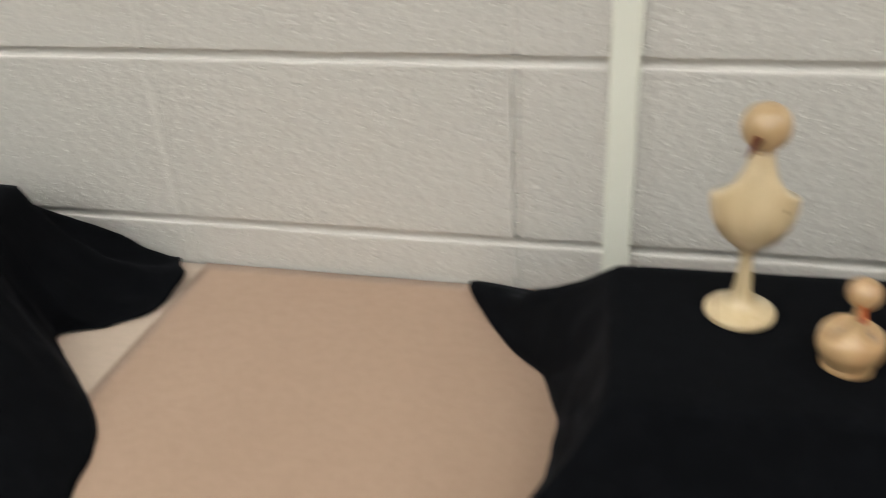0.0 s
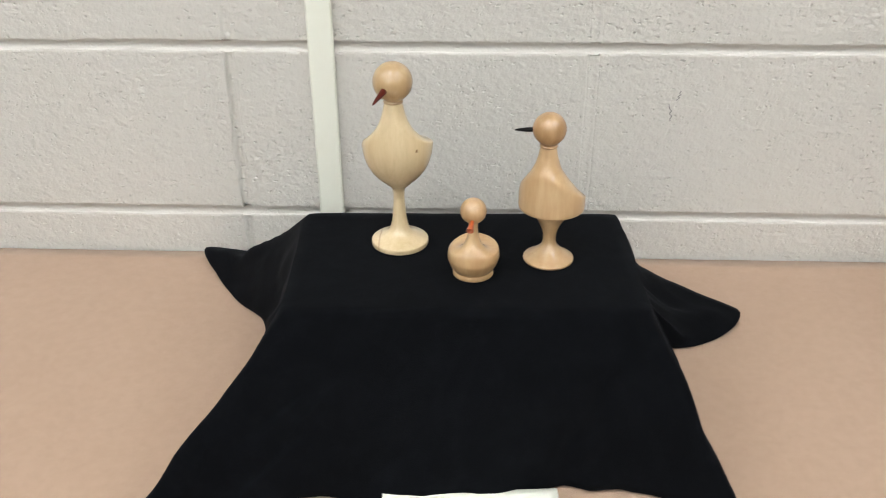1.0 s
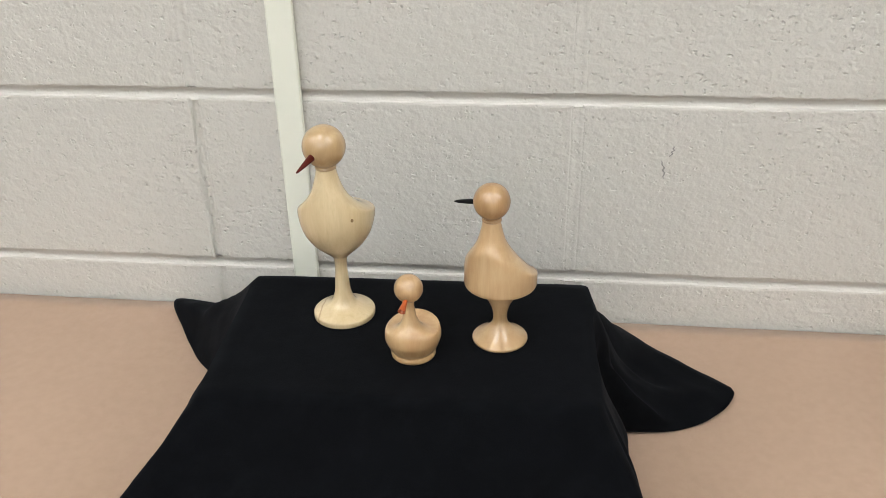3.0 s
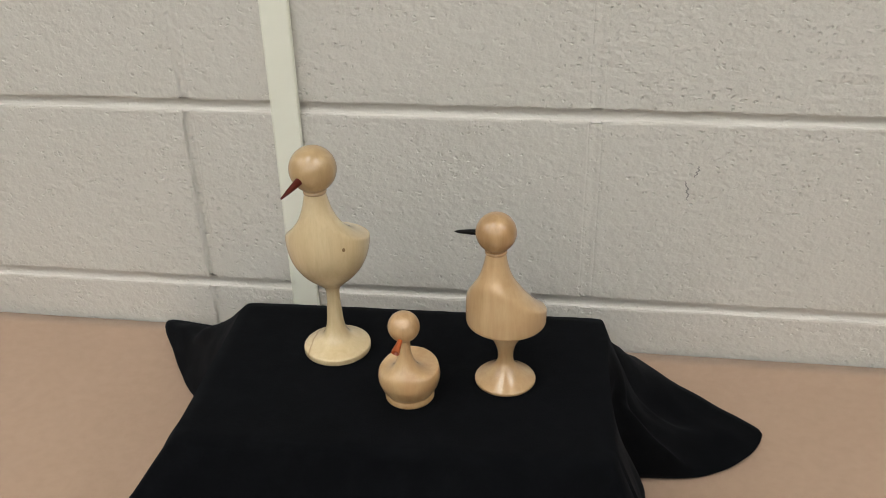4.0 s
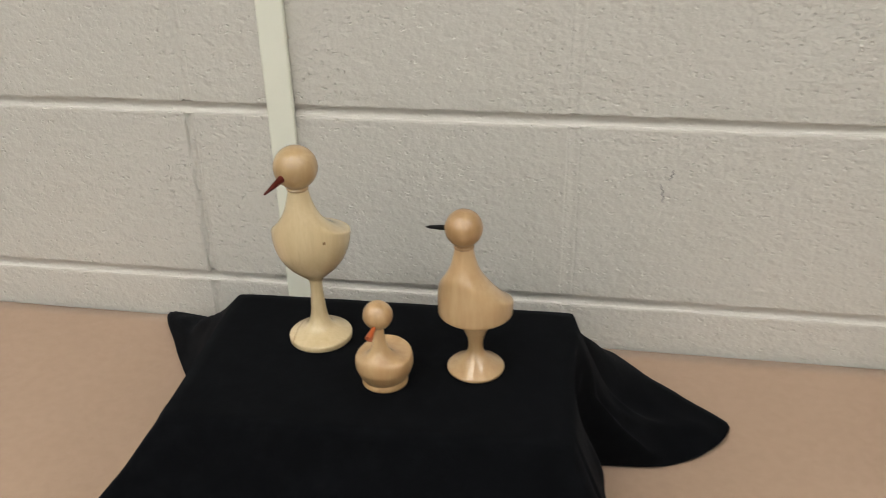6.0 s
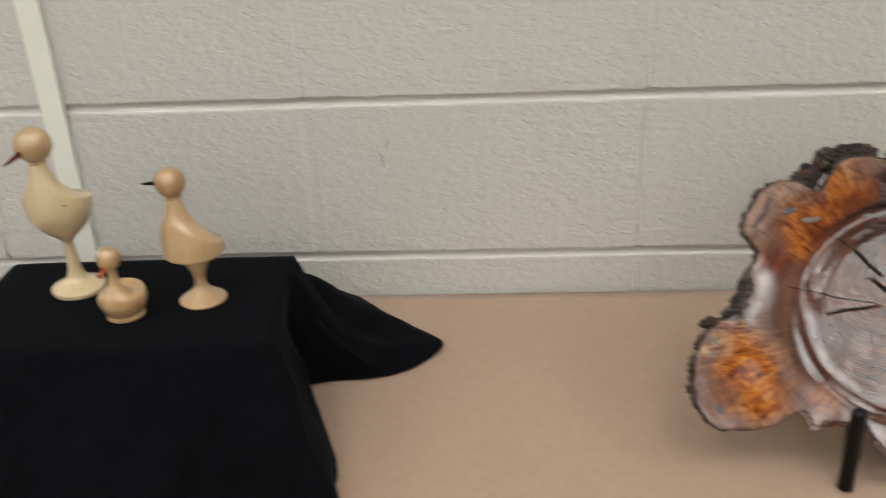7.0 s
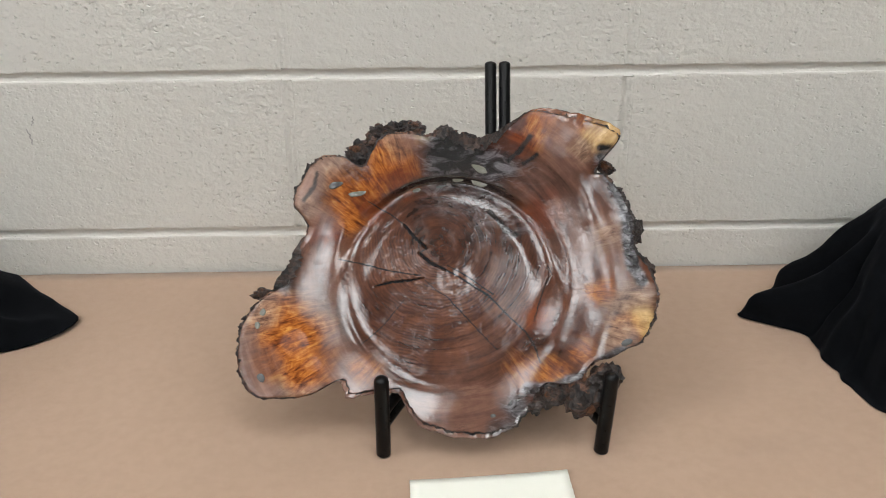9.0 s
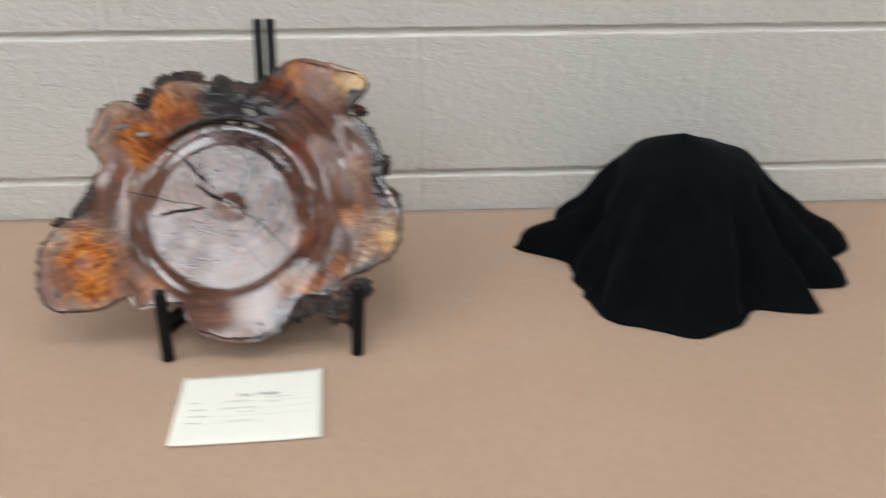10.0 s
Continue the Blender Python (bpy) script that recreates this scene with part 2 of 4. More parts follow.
    tone = calc(nt, "MULTIPLY_ADD", calc(nt, "MULTIPLY", rings, inside), calc(nt, "MULTIPLY", ramp(nt, tex(nt, 16, 2, vec=o), [(0.42, grey(0)), (0.58, grey(1))]), 0.030), tone)
    c = ramp(nt, tone, [(0.36, (0.016, 0.006, 0.004)), (0.47, (0.058, 0.019, 0.010)), (0.56, (0.110, 0.038, 0.018)), (0.68, (0.190, 0.078, 0.040))])
    fan = calc(nt, "MULTIPLY_ADD", tex(nt, 2.2, 5, 0.62, vec=ray, distort=0.8), 0.60, calc(nt, "MULTIPLY", tex(nt, 60, 5, 0.6, vec=o, distort=1.4), 0.40))
    drawn = calc(nt, "MULTIPLY_ADD", streak, 0.65, calc(nt, "MULTIPLY_ADD", fine, 0.08, calc(nt, "MULTIPLY", blot, 0.27)))
    tan = ramp(nt, fan, [(0.36, (0.060, 0.030, 0.020)), (0.46, (0.20, 0.115, 0.075)), (0.58, (0.36, 0.23, 0.15)), (0.68, (0.50, 0.35, 0.24))])
    orange = ramp(nt, fan, [(0.37, (0.050, 0.011, 0.004)), (0.45, (0.20, 0.048, 0.008)), (0.54, (0.42, 0.130, 0.020)), (0.64, (0.62, 0.28, 0.065))])
    rosy = ramp(nt, drawn, [(0.36, (0.060, 0.024, 0.016)), (0.5, (0.165, 0.078, 0.054)), (0.66, (0.32, 0.18, 0.13))])
    red = ramp(nt, drawn, [(0.36, (0.026, 0.005, 0.003)), (0.50, (0.150, 0.028, 0.008)), (0.68, (0.33, 0.082, 0.020))])
    cream = ramp(nt, fan, [(0.36, (0.36, 0.20, 0.075)), (0.6, (0.64, 0.43, 0.18))])
    dark = ramp(nt, fine, [(0.35, (0.004, 0.0035, 0.0035)), (0.7, (0.028, 0.024, 0.024))])
    ash = ramp(nt, tex(nt, 100, 5, 0.65, vec=stretched(nt, o, 0.6, 1.2, 1), distort=1.2), [(0.38, (0.006, 0.005, 0.006)), (0.5, (0.030, 0.027, 0.030)), (0.64, (0.16, 0.15, 0.16))])
    for layer, kinds in (("grain_a", (tan, orange, rosy, red)), ("grain_b", (cream, dark, ash))):
        at = nt.nodes.new("ShaderNodeAttribute")
        at.attribute_name = layer
        split = node(nt, "ShaderNodeSeparateColor", {0: at.outputs["Color"]})
        for k, col in enumerate(kinds):
            c = mix(nt, split.outputs[k] if k < 3 else at.outputs["Alpha"], c, col)
    veins = ramp(nt, tex(nt, 34, 5, 0.7, vec=o, distort=2.5), [(0.487, grey(0)), (0.50, grey(0.6)), (0.513, grey(0))])
    patchy = ramp(nt, tex(nt, 14, 2, vec=o), [(0.50, grey(0)), (0.60, grey(1))])
    c = mix(nt, calc(nt, "MULTIPLY", veins, patchy), c, (0.010, 0.006, 0.005))
    nt.links.new(c, b.inputs["Base Color"])
    b.inputs["Coat IOR"].default_value = 1.72
    # open end grain in the lobes drinks the lacquer and stays satin
    lobes = nt.nodes.new("ShaderNodeAttribute")
    lobes.attribute_name = "grain_a"
    lobe = node(nt, "ShaderNodeSeparateColor", {0: lobes.outputs["Color"]})
    satin = calc(nt, "MULTIPLY_ADD", calc(nt, "ADD", lobe.outputs[0], lobe.outputs[1]), 0.12, 0.040)
    nt.links.new(calc(nt, "MULTIPLY_ADD", calc(nt, "ADD", lobe.outputs[0], lobe.outputs[1]), -0.6, 1.0), b.inputs["Coat Weight"])
    nt.links.new(calc(nt, "MULTIPLY_ADD", tex(nt, 24, 3, 0.6, vec=o), 0.10, satin), b.inputs["Coat Roughness"])
    # wrinkled lacquer: ripples along the growth rings in patches, a fine pebble everywhere
    zone = ramp(nt, tex(nt, 22, 3, vec=o), [(0.40, grey(0.1)), (0.58, grey(1))])
    ripple = calc(nt, "MULTIPLY", calc(nt, "MULTIPLY", rings, inside), zone)
    wrinkle = tex(nt, 170, 4, 0.65, vec=stretched(nt, o, 0.8, 1.35, 1), distort=1.3)
    h = calc(nt, "MULTIPLY_ADD", ripple, 0.055, calc(nt, "MULTIPLY", wrinkle, calc(nt, "MULTIPLY_ADD", zone, 0.45, 0.30)))
    h = calc(nt, "MULTIPLY_ADD", tex(nt, 48, 2, vec=o), 0.4, h)
    # weathered grain stays rugged under the lacquer
    h = calc(nt, "MULTIPLY_ADD", calc(nt, "MULTIPLY", tex(nt, 130, 4, 0.7, vec=stretched(nt, o, 0.6, 1.3, 1), distort=1.0), split.outputs[2]), 0.9, h)
    n = bump(nt, b, h, 0.20, 0.0011)
    nt.links.new(n.outputs[0], b.inputs["Coat Normal"])
    return m


def bark_mat(name):
    """Lacquered flaky bark: black crevices between grey, brown and rust plates."""
    m, nt, b = start(name, 0.5, 0.4)
    o = coords(nt)
    f = tex(nt, 110, 6, 0.72, vec=o, distort=1.4)
    wob = node(nt, "ShaderNodeVectorMath", {0: o, 1: node(nt, "ShaderNodeVectorMath", {0: node(nt, "ShaderNodeTexNoise", {"Vector": o, "Scale": 90.0}).outputs["Color"], 1: (0.010, 0.010, 0.010)}, operation="MULTIPLY").outputs[0]}, operation="ADD").outputs[0]
    cell = node(nt, "ShaderNodeTexVoronoi", {"Vector": wob, "Scale": 105.0})
    hue = node(nt, "ShaderNodeSeparateXYZ", {0: cell.outputs["Color"]}).outputs[0]
    c = ramp(nt, hue, [(0.10, (0.010, 0.006, 0.005)), (0.35, (0.075, 0.036, 0.024)), (0.55, (0.040, 0.028, 0.024)), (0.75, (0.095, 0.078, 0.074)), (0.95, (0.150, 0.056, 0.022))])
    c = mix(nt, ramp(nt, f, [(0.40, grey(1)), (0.56, grey(0))]), c, (0.004, 0.003, 0.003))
    nt.links.new(c, b.inputs["Base Color"])
    b.inputs["Coat Weight"].default_value = 0.35
    b.inputs["Coat Roughness"].default_value = 0.16
    n = bump(nt, b, calc(nt, "MULTIPLY_ADD", cell.outputs["Distance"], -0.8, f), 0.9, 0.004)
    nt.links.new(n.outputs[0], b.inputs["Coat Normal"])
    return m


def glow(name, col, power):
    m = bpy.data.materials.new(name)
    m.use_nodes = True
    nt = m.node_tree
    nt.nodes.clear()
    e = node(nt, "ShaderNodeEmission", {0: (*col, 1), 1: power})
    out = nt.nodes.new("ShaderNodeOutputMaterial")
    nt.links.new(e.outputs[0], out.inputs[0])
    return m


M_BLOCK = block_paint("painted_block", (0.607, 0.585, 0.535))
M_MORTAR = block_paint("painted_mortar", (0.617, 0.595, 0.545), 0.45)
# tones of the unseen room shell, greyed to hold back bounced light
M_WALL = plain("unseen_wall", (0.30, 0.295, 0.275), 0.6, 0.3, scale=8, vary=0.05)
M_CEIL = plain("unseen_ceiling", (0.30, 0.30, 0.29), 0.9, 0.2, scale=30, vary=0.06)
M_FLOOR = plain("unseen_floor", (0.15, 0.14, 0.125), 0.35, 0.5, scale=12, vary=0.15)
M_STRIP = plain("raceway_enamel", (0.78, 0.785, 0.68), 0.38, 0.5, scale=25, vary=0.03, relief=0.04)
M_CLOTH = woven("tan_tablecloth", (0.405, 0.276, 0.194), (0.452, 0.315, 0.228))
M_CLOTH2 = woven("pale_tablecloth", (0.56, 0.44, 0.34), (0.62, 0.50, 0.40))
M_BLACK = velvet("black_cloth")
M_MAPLE = turned_wood("holly_wood", (0.70, 0.565, 0.355), (0.57, 0.43, 0.235), 0.9, True)
M_BIRCH = turned_wood("birch_wood", (0.59, 0.415, 0.230), (0.47, 0.295, 0.142), 1.1)
M_ASPEN = turned_wood("alder_wood", (0.60, 0.415, 0.220), (0.47, 0.280, 0.128), 1.0)
M_HEAD = turned_wood("figured_wood", (0.60, 0.44, 0.250), (0.43, 0.285, 0.138), 1.4)
M_HEAD2 = turned_wood("warm_figured_wood", (0.56, 0.370, 0.190), (0.37, 0.215, 0.096), 1.4)
M_ROSE = plain("rosewood", (0.085, 0.011, 0.006), 0.42, 0.2, coat=0.0, vary=0.4, scale=300)
M_PADAUK = plain("orange_wood", (0.42, 0.085, 0.018), 0.35, 0.5, coat=0.6, vary=0.3, scale=300)
M_KNOT = plain("knot_wood", (0.25, 0.15, 0.06), 0.4, 0.5, coat=0.6, vary=0.4, scale=400)
M_EBONY = plain("ebony", (0.003, 0.003, 0.003), 0.35, 0.12, coat=0.0, scale=200)
M_EASEL = plain("black_lacquer", (0.0025, 0.0025, 0.0025), 0.30, 0.22, scale=120, relief=0.05)
M_CARD = plain("card_stock", (0.80, 0.79, 0.70), 0.7, 0.3, scale=90, vary=0.02)
M_PRINT = plain("black_print", (0.07, 0.07, 0.07), 0.8, 0.2, scale=200)
M_INK = plain("grey_ink", (0.46, 0.46, 0.43), 0.8, 0.2, scale=200)
M_BURL = burl("lacquered_burl")
M_BARK = bark_mat("bark")
M_CRACK = plain("crack_fill", (0.003, 0.0025, 0.0025), 0.6, 0.2, coat=0.1, scale=400, relief=0.9)
M_STONE = plain("grey_inlay", (0.030, 0.030, 0.027), 0.35, 0.5, coat=0.7, scale=500, vary=0.6)
M_OLIVE = plain("olive_inlay", (0.115, 0.110, 0.080), 0.35, 0.5, coat=0.7, scale=500, vary=0.4)
M_TUBE = glow("lamp_diffuser", (0.97, 0.99, 1.0), LAMP)
M_SCUFF = plain("scuff_grey", (0.27, 0.26, 0.25), 0.7, 0.3, scale=300)
M_WHITE = plain("white_metal", (0.75, 0.75, 0.73), 0.4, 0.5, scale=40, vary=0.03)

# ---- the room ----
X0, X1 = ROOM_X
Y0, Y1 = ROOM_Y


def slab(name, x0, x1, y0, y1, z0, z1, material, label, category):
    return tagged(part(name, box_bm(x0, x1, y0, y1, z0, z1), material, None), label, category, kind="structure")


wall = slab("wall_north", X0 - 0.2, X1 + 0.2, 0.0105, 0.2, 0, ROOM_Z, M_MORTAR, "off-white painted concrete block wall with tooled joints", "wall")
# guessed shell that closes the room, out of view; shapes bounce and reflections
slab("wall_south", X0 - 0.2, X1 + 0.2, Y0 - 0.2, Y0, 0, ROOM_Z, M_WALL, "plain grey wall added behind the camera, never in view", "wall")
slab("wall_west", X0 - 0.2, X0, Y0, 0.01, 0, ROOM_Z, M_WALL, "plain grey side wall added out of view", "wall")
slab("wall_east", X1, X1 + 0.2, Y0, 0.01, 0, ROOM_Z, M_WALL, "plain grey side wall added out of view", "wall")
slab("floor", X0 - 0.2, X1 + 0.2, Y0 - 0.2, 0.2, -0.1, 0, M_FLOOR, "dark beige-grey floor added out of view", "floor")
slab("ceiling", X0 - 0.2, X1 + 0.2, Y0 - 0.2, 0.2, ROOM_Z, ROOM_Z + 0.1, M_CEIL, "grey ceiling added out of view to carry the light fittings", "ceiling")


def ceiling_light():
    """A ceiling light fitting: a frame of four mitred rails round a glowing diffuser, under a shallow housing."""
    thing = new("ceiling_light")
    part("housing", box_bm(-0.300, 0.300, -0.605, 0.605, -0.030, 0), M_WHITE, thing)
    for x0, x1, y0, y1 in ((-0.305, 0.305, -0.61, -0.585), (-0.305, 0.305, 0.585, 0.61), (-0.305, -0.28, -0.584, 0.584), (0.28, 0.305, -0.584, 0.584)):
        part("frame_rail", box_bm(x0, x1, y0, y1, -0.060, -0.031, 0.003), M_WHITE, thing)
    part("diffuser", box_bm(-0.279, 0.279, -0.583, 0.583, -0.050, -0.044), M_TUBE, thing, "glowing white diffuser")
    return tagged(thing, "white ceiling light fitting with a glowing diffuser", "ceiling light", "ceiling lights")


first = ceiling_light()
first.matrix_basis = pose(-0.1, -1.15, ROOM_Z)
for y in (-1.15, -3.05, -4.95, -6.85):
    for x in (-2.6, -1.35, -0.1, 1.15, 2.4):
        if (x, y) != (-0.1, -1.15):
            copy_thing(first, pose(x, y, ROOM_Z))


# ---- the raceway strip on the wall ----
def raceway():
    thing = new("cable_raceway")
    part("cover", box_bm(0.0912, 0.1203, -0.0075, -0.0030, 0.02, ROOM_Z - 0.004, 0.0022, 2), M_STRIP, thing)
    part("base_channel", box_bm(0.0925, 0.1190, -0.0032, 0.0008, 0.02, ROOM_Z - 0.004), M_STRIP, thing)
    return tagged(thing, "pale greenish-cream cable raceway running up the block wall", "cable raceway")


raceway()


# ---- table and tablecloths ----
def folding_table(x):
    thing = new("folding_table")
    part("tabletop", box_bm(x - 0.91, x + 0.91, -0.765, -0.012, 0.712, 0.7525, 0.006), M_WHITE, thing)
    for sx in (-0.78, 0.78):
        for y in (-0.68, -0.10):
            part("leg", rod_bm((x + sx, y, 0), (x + sx, y, 0.712), 0.014), M_EASEL, thing)
    return tagged(thing, "white folding table hidden under a tan tablecloth", "table", "folding tables")


folding_table(-1.02)
folding_table(0.82)
folding_table(2.66)


def table_height(x, y):
    """Cloth surface: nearly flat, with faint ridges and soft wrinkles."""
    z = TABLE_Z + 0.0007 * fbm(x * 3.1, y * 3.1, 0.3) + 0.00035 * fbm(x * 11, y * 11, 2.0)
    for px, py, ang, width, high, reach in ((-0.07, -0.13, 82, 0.010, 0.0022, 0.10), (-0.12, -0.30, 55, 0.012, 0.0022, 0.12), (-0.03, -0.33, 50, 0.010, 0.0016, 0.08), (1.29, -0.315, 28, 0.020, 0.0050, 0.10), (1.30, -0.27, 34, 0.015, 0.0042, 0.12),
                                            (1.28, -0.40, 18, 0.020, 0.0040, 0.09), (0.80, -0.43, 12, 0.025, 0.0014, 0.12), (1.36, -0.48, -28, 0.02, 0.0032, 0.12), (0.66, -0.33, 70, 0.02, 0.0009, 0.2),
                                            (-0.16, -0.20, 62, 0.006, 0.0011, 0.12), (0.62, -0.24, 18, 0.006, 0.0009, 0.14), (0.76, -0.20, 74, 0.005, 0.0008, 0.10), (1.22, -0.22, 60, 0.008, 0.0020, 0.09), (1.24, -0.44, 40, 0.010, 0.0020, 0.10)):
        c, s = math.cos(radians(ang)), math.sin(radians(ang))
        u, v = (x - px) * c + (y - py) * s, -(x - px) * s + (y - py) * c
        z += high * math.exp(-(v / width) ** 2 - (u / reach) ** 2)
    return z


def tablecloth(name, x0, x1, material, label, lift=0.0, xstep=0.02):
    xs = np.arange(x0, x1 + 1e-6, xstep)
    ys = [-0.004 - 0.02 * k for k in range(39)]
    verts, faces = [], []
    rows = []
    for x in xs:
        col = [(x, y, table_height(x, y) + lift) for y in ys]
        for k in range(1, 24):
            d = k * 0.028
            fold = (0.012 + 0.03 * min(1, d / 0.3)) * math.sin(x * 21 + 1.3 * math.sin(x * 7)) * min(1, d / 0.15)
            col.append((x, -0.772 - 0.010 * (1 - math.exp(-d / 0.01)) - lift + fold * 0.5 - 0.02 * min(1, d / 0.2), TABLE_Z - 0.004 - d))
        rows.append(col)
    n = len(rows[0])
    for col in rows:
        verts += col
    for i in range(len(rows) - 1):
        for j in range(n - 1):
            faces.append((i * n + j, i * n + j + 1, (i + 1) * n + j + 1, (i + 1) * n + j))
    ob = put(name, mesh_of(name, verts, faces), material)
    so = ob.modifiers.new("thickness", "SOLIDIFY")
    so.thickness, so.offset = 0.0012, -1
    return tagged(ob, label, "tablecloth")


tablecloth("tablecloth", -0.384, 3.3, M_CLOTH, "pinkish-tan woven tablecloth with soft wrinkles over the tables", 0.0, 0.016)
tablecloth("tablecloth", -1.9, -0.31, M_CLOTH2, "paler cream tablecloth tucked under the tan one", -0.0022, 0.03)


# ---- black cloths draped over risers ----
def drape(name, corners, hem, seed, top_z, label, thick=0.0016):
    """A cloth over a box. corners: the top, front left, front right, back right, back left. hem: rows of side parameter (0 to 4, a whole number at each
    corner), x, y and lift over the table of the lower edge."""
    around, down, inner = 288, 26, 8
    hem = [(hem[-1][0] - 4, *hem[-1][1:])] + list(hem) + [(hem[0][0] + 4, *hem[0][1:]), (hem[1][0] + 4, *hem[1][1:])]
    cx, cy = sum(c[0] for c in corners) / 4, sum(c[1] for c in corners) / 4
    cols = []
    for i in range(around):
        s = 4 * i / around
        k = int(s) % 4
        f = s - int(s)
        a, b = corners[k], corners[(k + 1) % 4]
        px, py = a[0] + (b[0] - a[0]) * f, a[1] + (b[1] - a[1]) * f
        near = min(f, 1 - f)
        pull = 0.004 * math.exp(-near / 0.03)
        d = math.hypot(px - cx, py - cy)
        px, py = px - (px - cx) / d * pull, py - (py - cy) / d * pull
        hx, hy, lift = spline(hem, s if s >= hem[0][0] else s)
        hz = TABLE_Z + 0.0025 + lift
        run = math.hypot(hx - px, hy - py)
        p = 1.0 + (0.05 + 1.9 * smooth(1.4, 1.6, s) * (1 - smooth(2.03, 2.13, s)) + 0.40 * smooth(2.7, 2.85, s) * (1 - smooth(3.45, 3.6, s))) * smooth(0.05, 0.16, run)
        col = []
        for j in range(1, inner + 1):
            w = (j / inner) ** 0.6
            x, y = cx + (px - cx) * w, cy + (py - cy) * w
            col.append((x, y, top_z - 0.0008 * max(0, (j - inner + 1)) + 0.0005 * fbm(x * 25, y * 25, seed)))
        ox, oy = (hx - px) / max(run, 1e-6), (hy - py) / max(run, 1e-6)
        for j in range(1, down + 1):
            u = j / down
            h = u if run > 0.09 else u ** 0.9
            g = 1 - (1 - u) ** p
            x, y = px + (hx - px) * h, py + (hy - py) * h
            z = top_z - 0.0008 - (top_z - 0.0008 - hz) * g
            fold = (0.018 * fbm(px * 17 + u * 1.2, py * 17, seed + u * 0.7) + 0.004 * fbm(px * 48, py * 48, seed + 5 + u)) * smooth(0.0, 0.5, u)
            x, y = x + ox * fold, y + oy * fold
            z += (0.006 * fbm(x * 20, y * 20, seed + 3)) * smooth(0.05, 0.4, u) * (1 - smooth(0.8, 1.0, u)) * smooth(0.05, 0.15, run)
            col.append((x, y, max(z, TABLE_Z + 0.0025)))
        cols.append(col)
    n = len(cols[0])
    verts = [(cx, cy, top_z)]
    for col in cols:
        verts += col
    faces = []
    for i in range(around):
        l = (i + 1) % around
        faces.append((0, 1 + i * n, 1 + l * n))
        for j in range(n - 1):
            faces.append((1 + i * n + j, 1 + i * n + j + 1, 1 + l * n + j + 1, 1 + l * n + j))
    ob = put(name, mesh_of(name, verts, faces), M_BLACK)
    so = ob.modifiers.new("thickness", "SOLIDIFY")
    so.thickness, so.offset = thick, -1
    return tagged(ob, label, "draped cloth", "black display cloths")


drape("black_cloth", ((0.121, -0.354), (0.424, -0.345), (0.419, -0.165), (0.110, -0.173)),
      ((0.0, -0.004, -0.468, 0), (0.15, 0.055, -0.443, 0), (0.4, 0.130, -0.427, 0.001), (0.6, 0.27, -0.418, 0), (0.85, 0.40, -0.410, 0.001), (0.94, 0.45, -0.413, 0), (1.0, 0.493, -0.435, 0),
       (1.12, 0.484, -0.380, 0), (1.3, 0.462, -0.315, 0), (1.45, 0.429, -0.264, 0), (1.6, 0.397, -0.219, 0), (1.72, 0.440, -0.202, 0), (1.85, 0.512, -0.190, 0), (2.0, 0.561, -0.137, 0.006),
       (2.08, 0.519, -0.090, 0.006), (2.18, 0.456, -0.042, 0.015), (2.4, 0.36, -0.028, 0.015), (2.75, 0.10, -0.03, 0), (2.93, 0.0, -0.018, 0.008), (3.0, -0.042, -0.033, 0.016), (3.1, -0.027, -0.066, 0.003), (3.25, 0.012, -0.122, 0),
       (3.4, 0.055, -0.168, 0), (3.65, 0.073, -0.25, 0), (3.85, 0.058, -0.315, 0)),
      1.0, RISER_Z, "black velvety cloth draped over a display riser on the table")
drape("black_cloth", ((-0.82, -0.29), (-0.525, -0.28), (-0.531, -0.095), (-0.84, -0.10)),
      ((0.0, -0.93, -0.42, 0), (0.3, -0.75, -0.40, 0), (0.7, -0.50, -0.43, 0), (0.9, -0.38, -0.47, 0), (1.0, -0.318, -0.44, 0), (1.12, -0.322, -0.37, 0), (1.25, -0.337, -0.308, 0), (1.42, -0.395, -0.245, 0),
       (1.6, -0.458, -0.178, 0), (1.75, -0.42, -0.145, 0), (1.88, -0.385, -0.100, 0), (2.0, -0.378, -0.045, 0.012), (2.1, -0.42, -0.010, 0.006), (2.4, -0.58, -0.012, 0), (2.75, -0.8, -0.012, 0),
       (3.0, -0.95, -0.05, 0), (3.4, -0.90, -0.20, 0)),
      9.0, RISER_Z, "black cloth draped over another display riser by the wall")


def draped_mound(hem, cx, cy, seed):
    """A cloth thrown over a rounded bowl-like thing, peaked in the middle."""
    around, down = 300, 34
    core = ((0.0, 0.0, 0.1715), (0.06, 0.015, 0.1655), (0.16, 0.040, 0.1555), (0.34, 0.079, 0.137), (0.5, 0.101, 0.108), (0.75, 0.125, 0.052), (1.0, 0.150, 0.0))
    hem = [(hem[-1][0] - 360, hem[-1][1])] + list(hem) + [(hem[0][0] + 360, hem[0][1]), (hem[1][0] + 360, hem[1][1])]
    verts, faces = [(cx, cy, TABLE_Z + 0.172)], []
    for i in range(around):
        a = 360 * i / around
        c, s = math.cos(radians(a)), math.sin(radians(a))
        edge = spline(hem, a)[0]
        for j in range(1, down + 1):
            u = j / down
            r, z = spline(core, u)
            w = smooth(0.3, 1.0, u) ** 2.1
            r += (edge - 0.150) * w
            r += (0.014 * fbm(c * 3.4, s * 3.4, seed + u * 0.5) + 0.005 * math.sin(radians(a) * 11 + 2 * fbm(c, s, seed))) * smooth(0.3, 0.8, u) * (1 - 0.5 * smooth(0.85, 1, u))
            z += 0.004 * fbm(c * r * 30, s * r * 30, seed + 2) * smooth(0.1, 0.5, u)
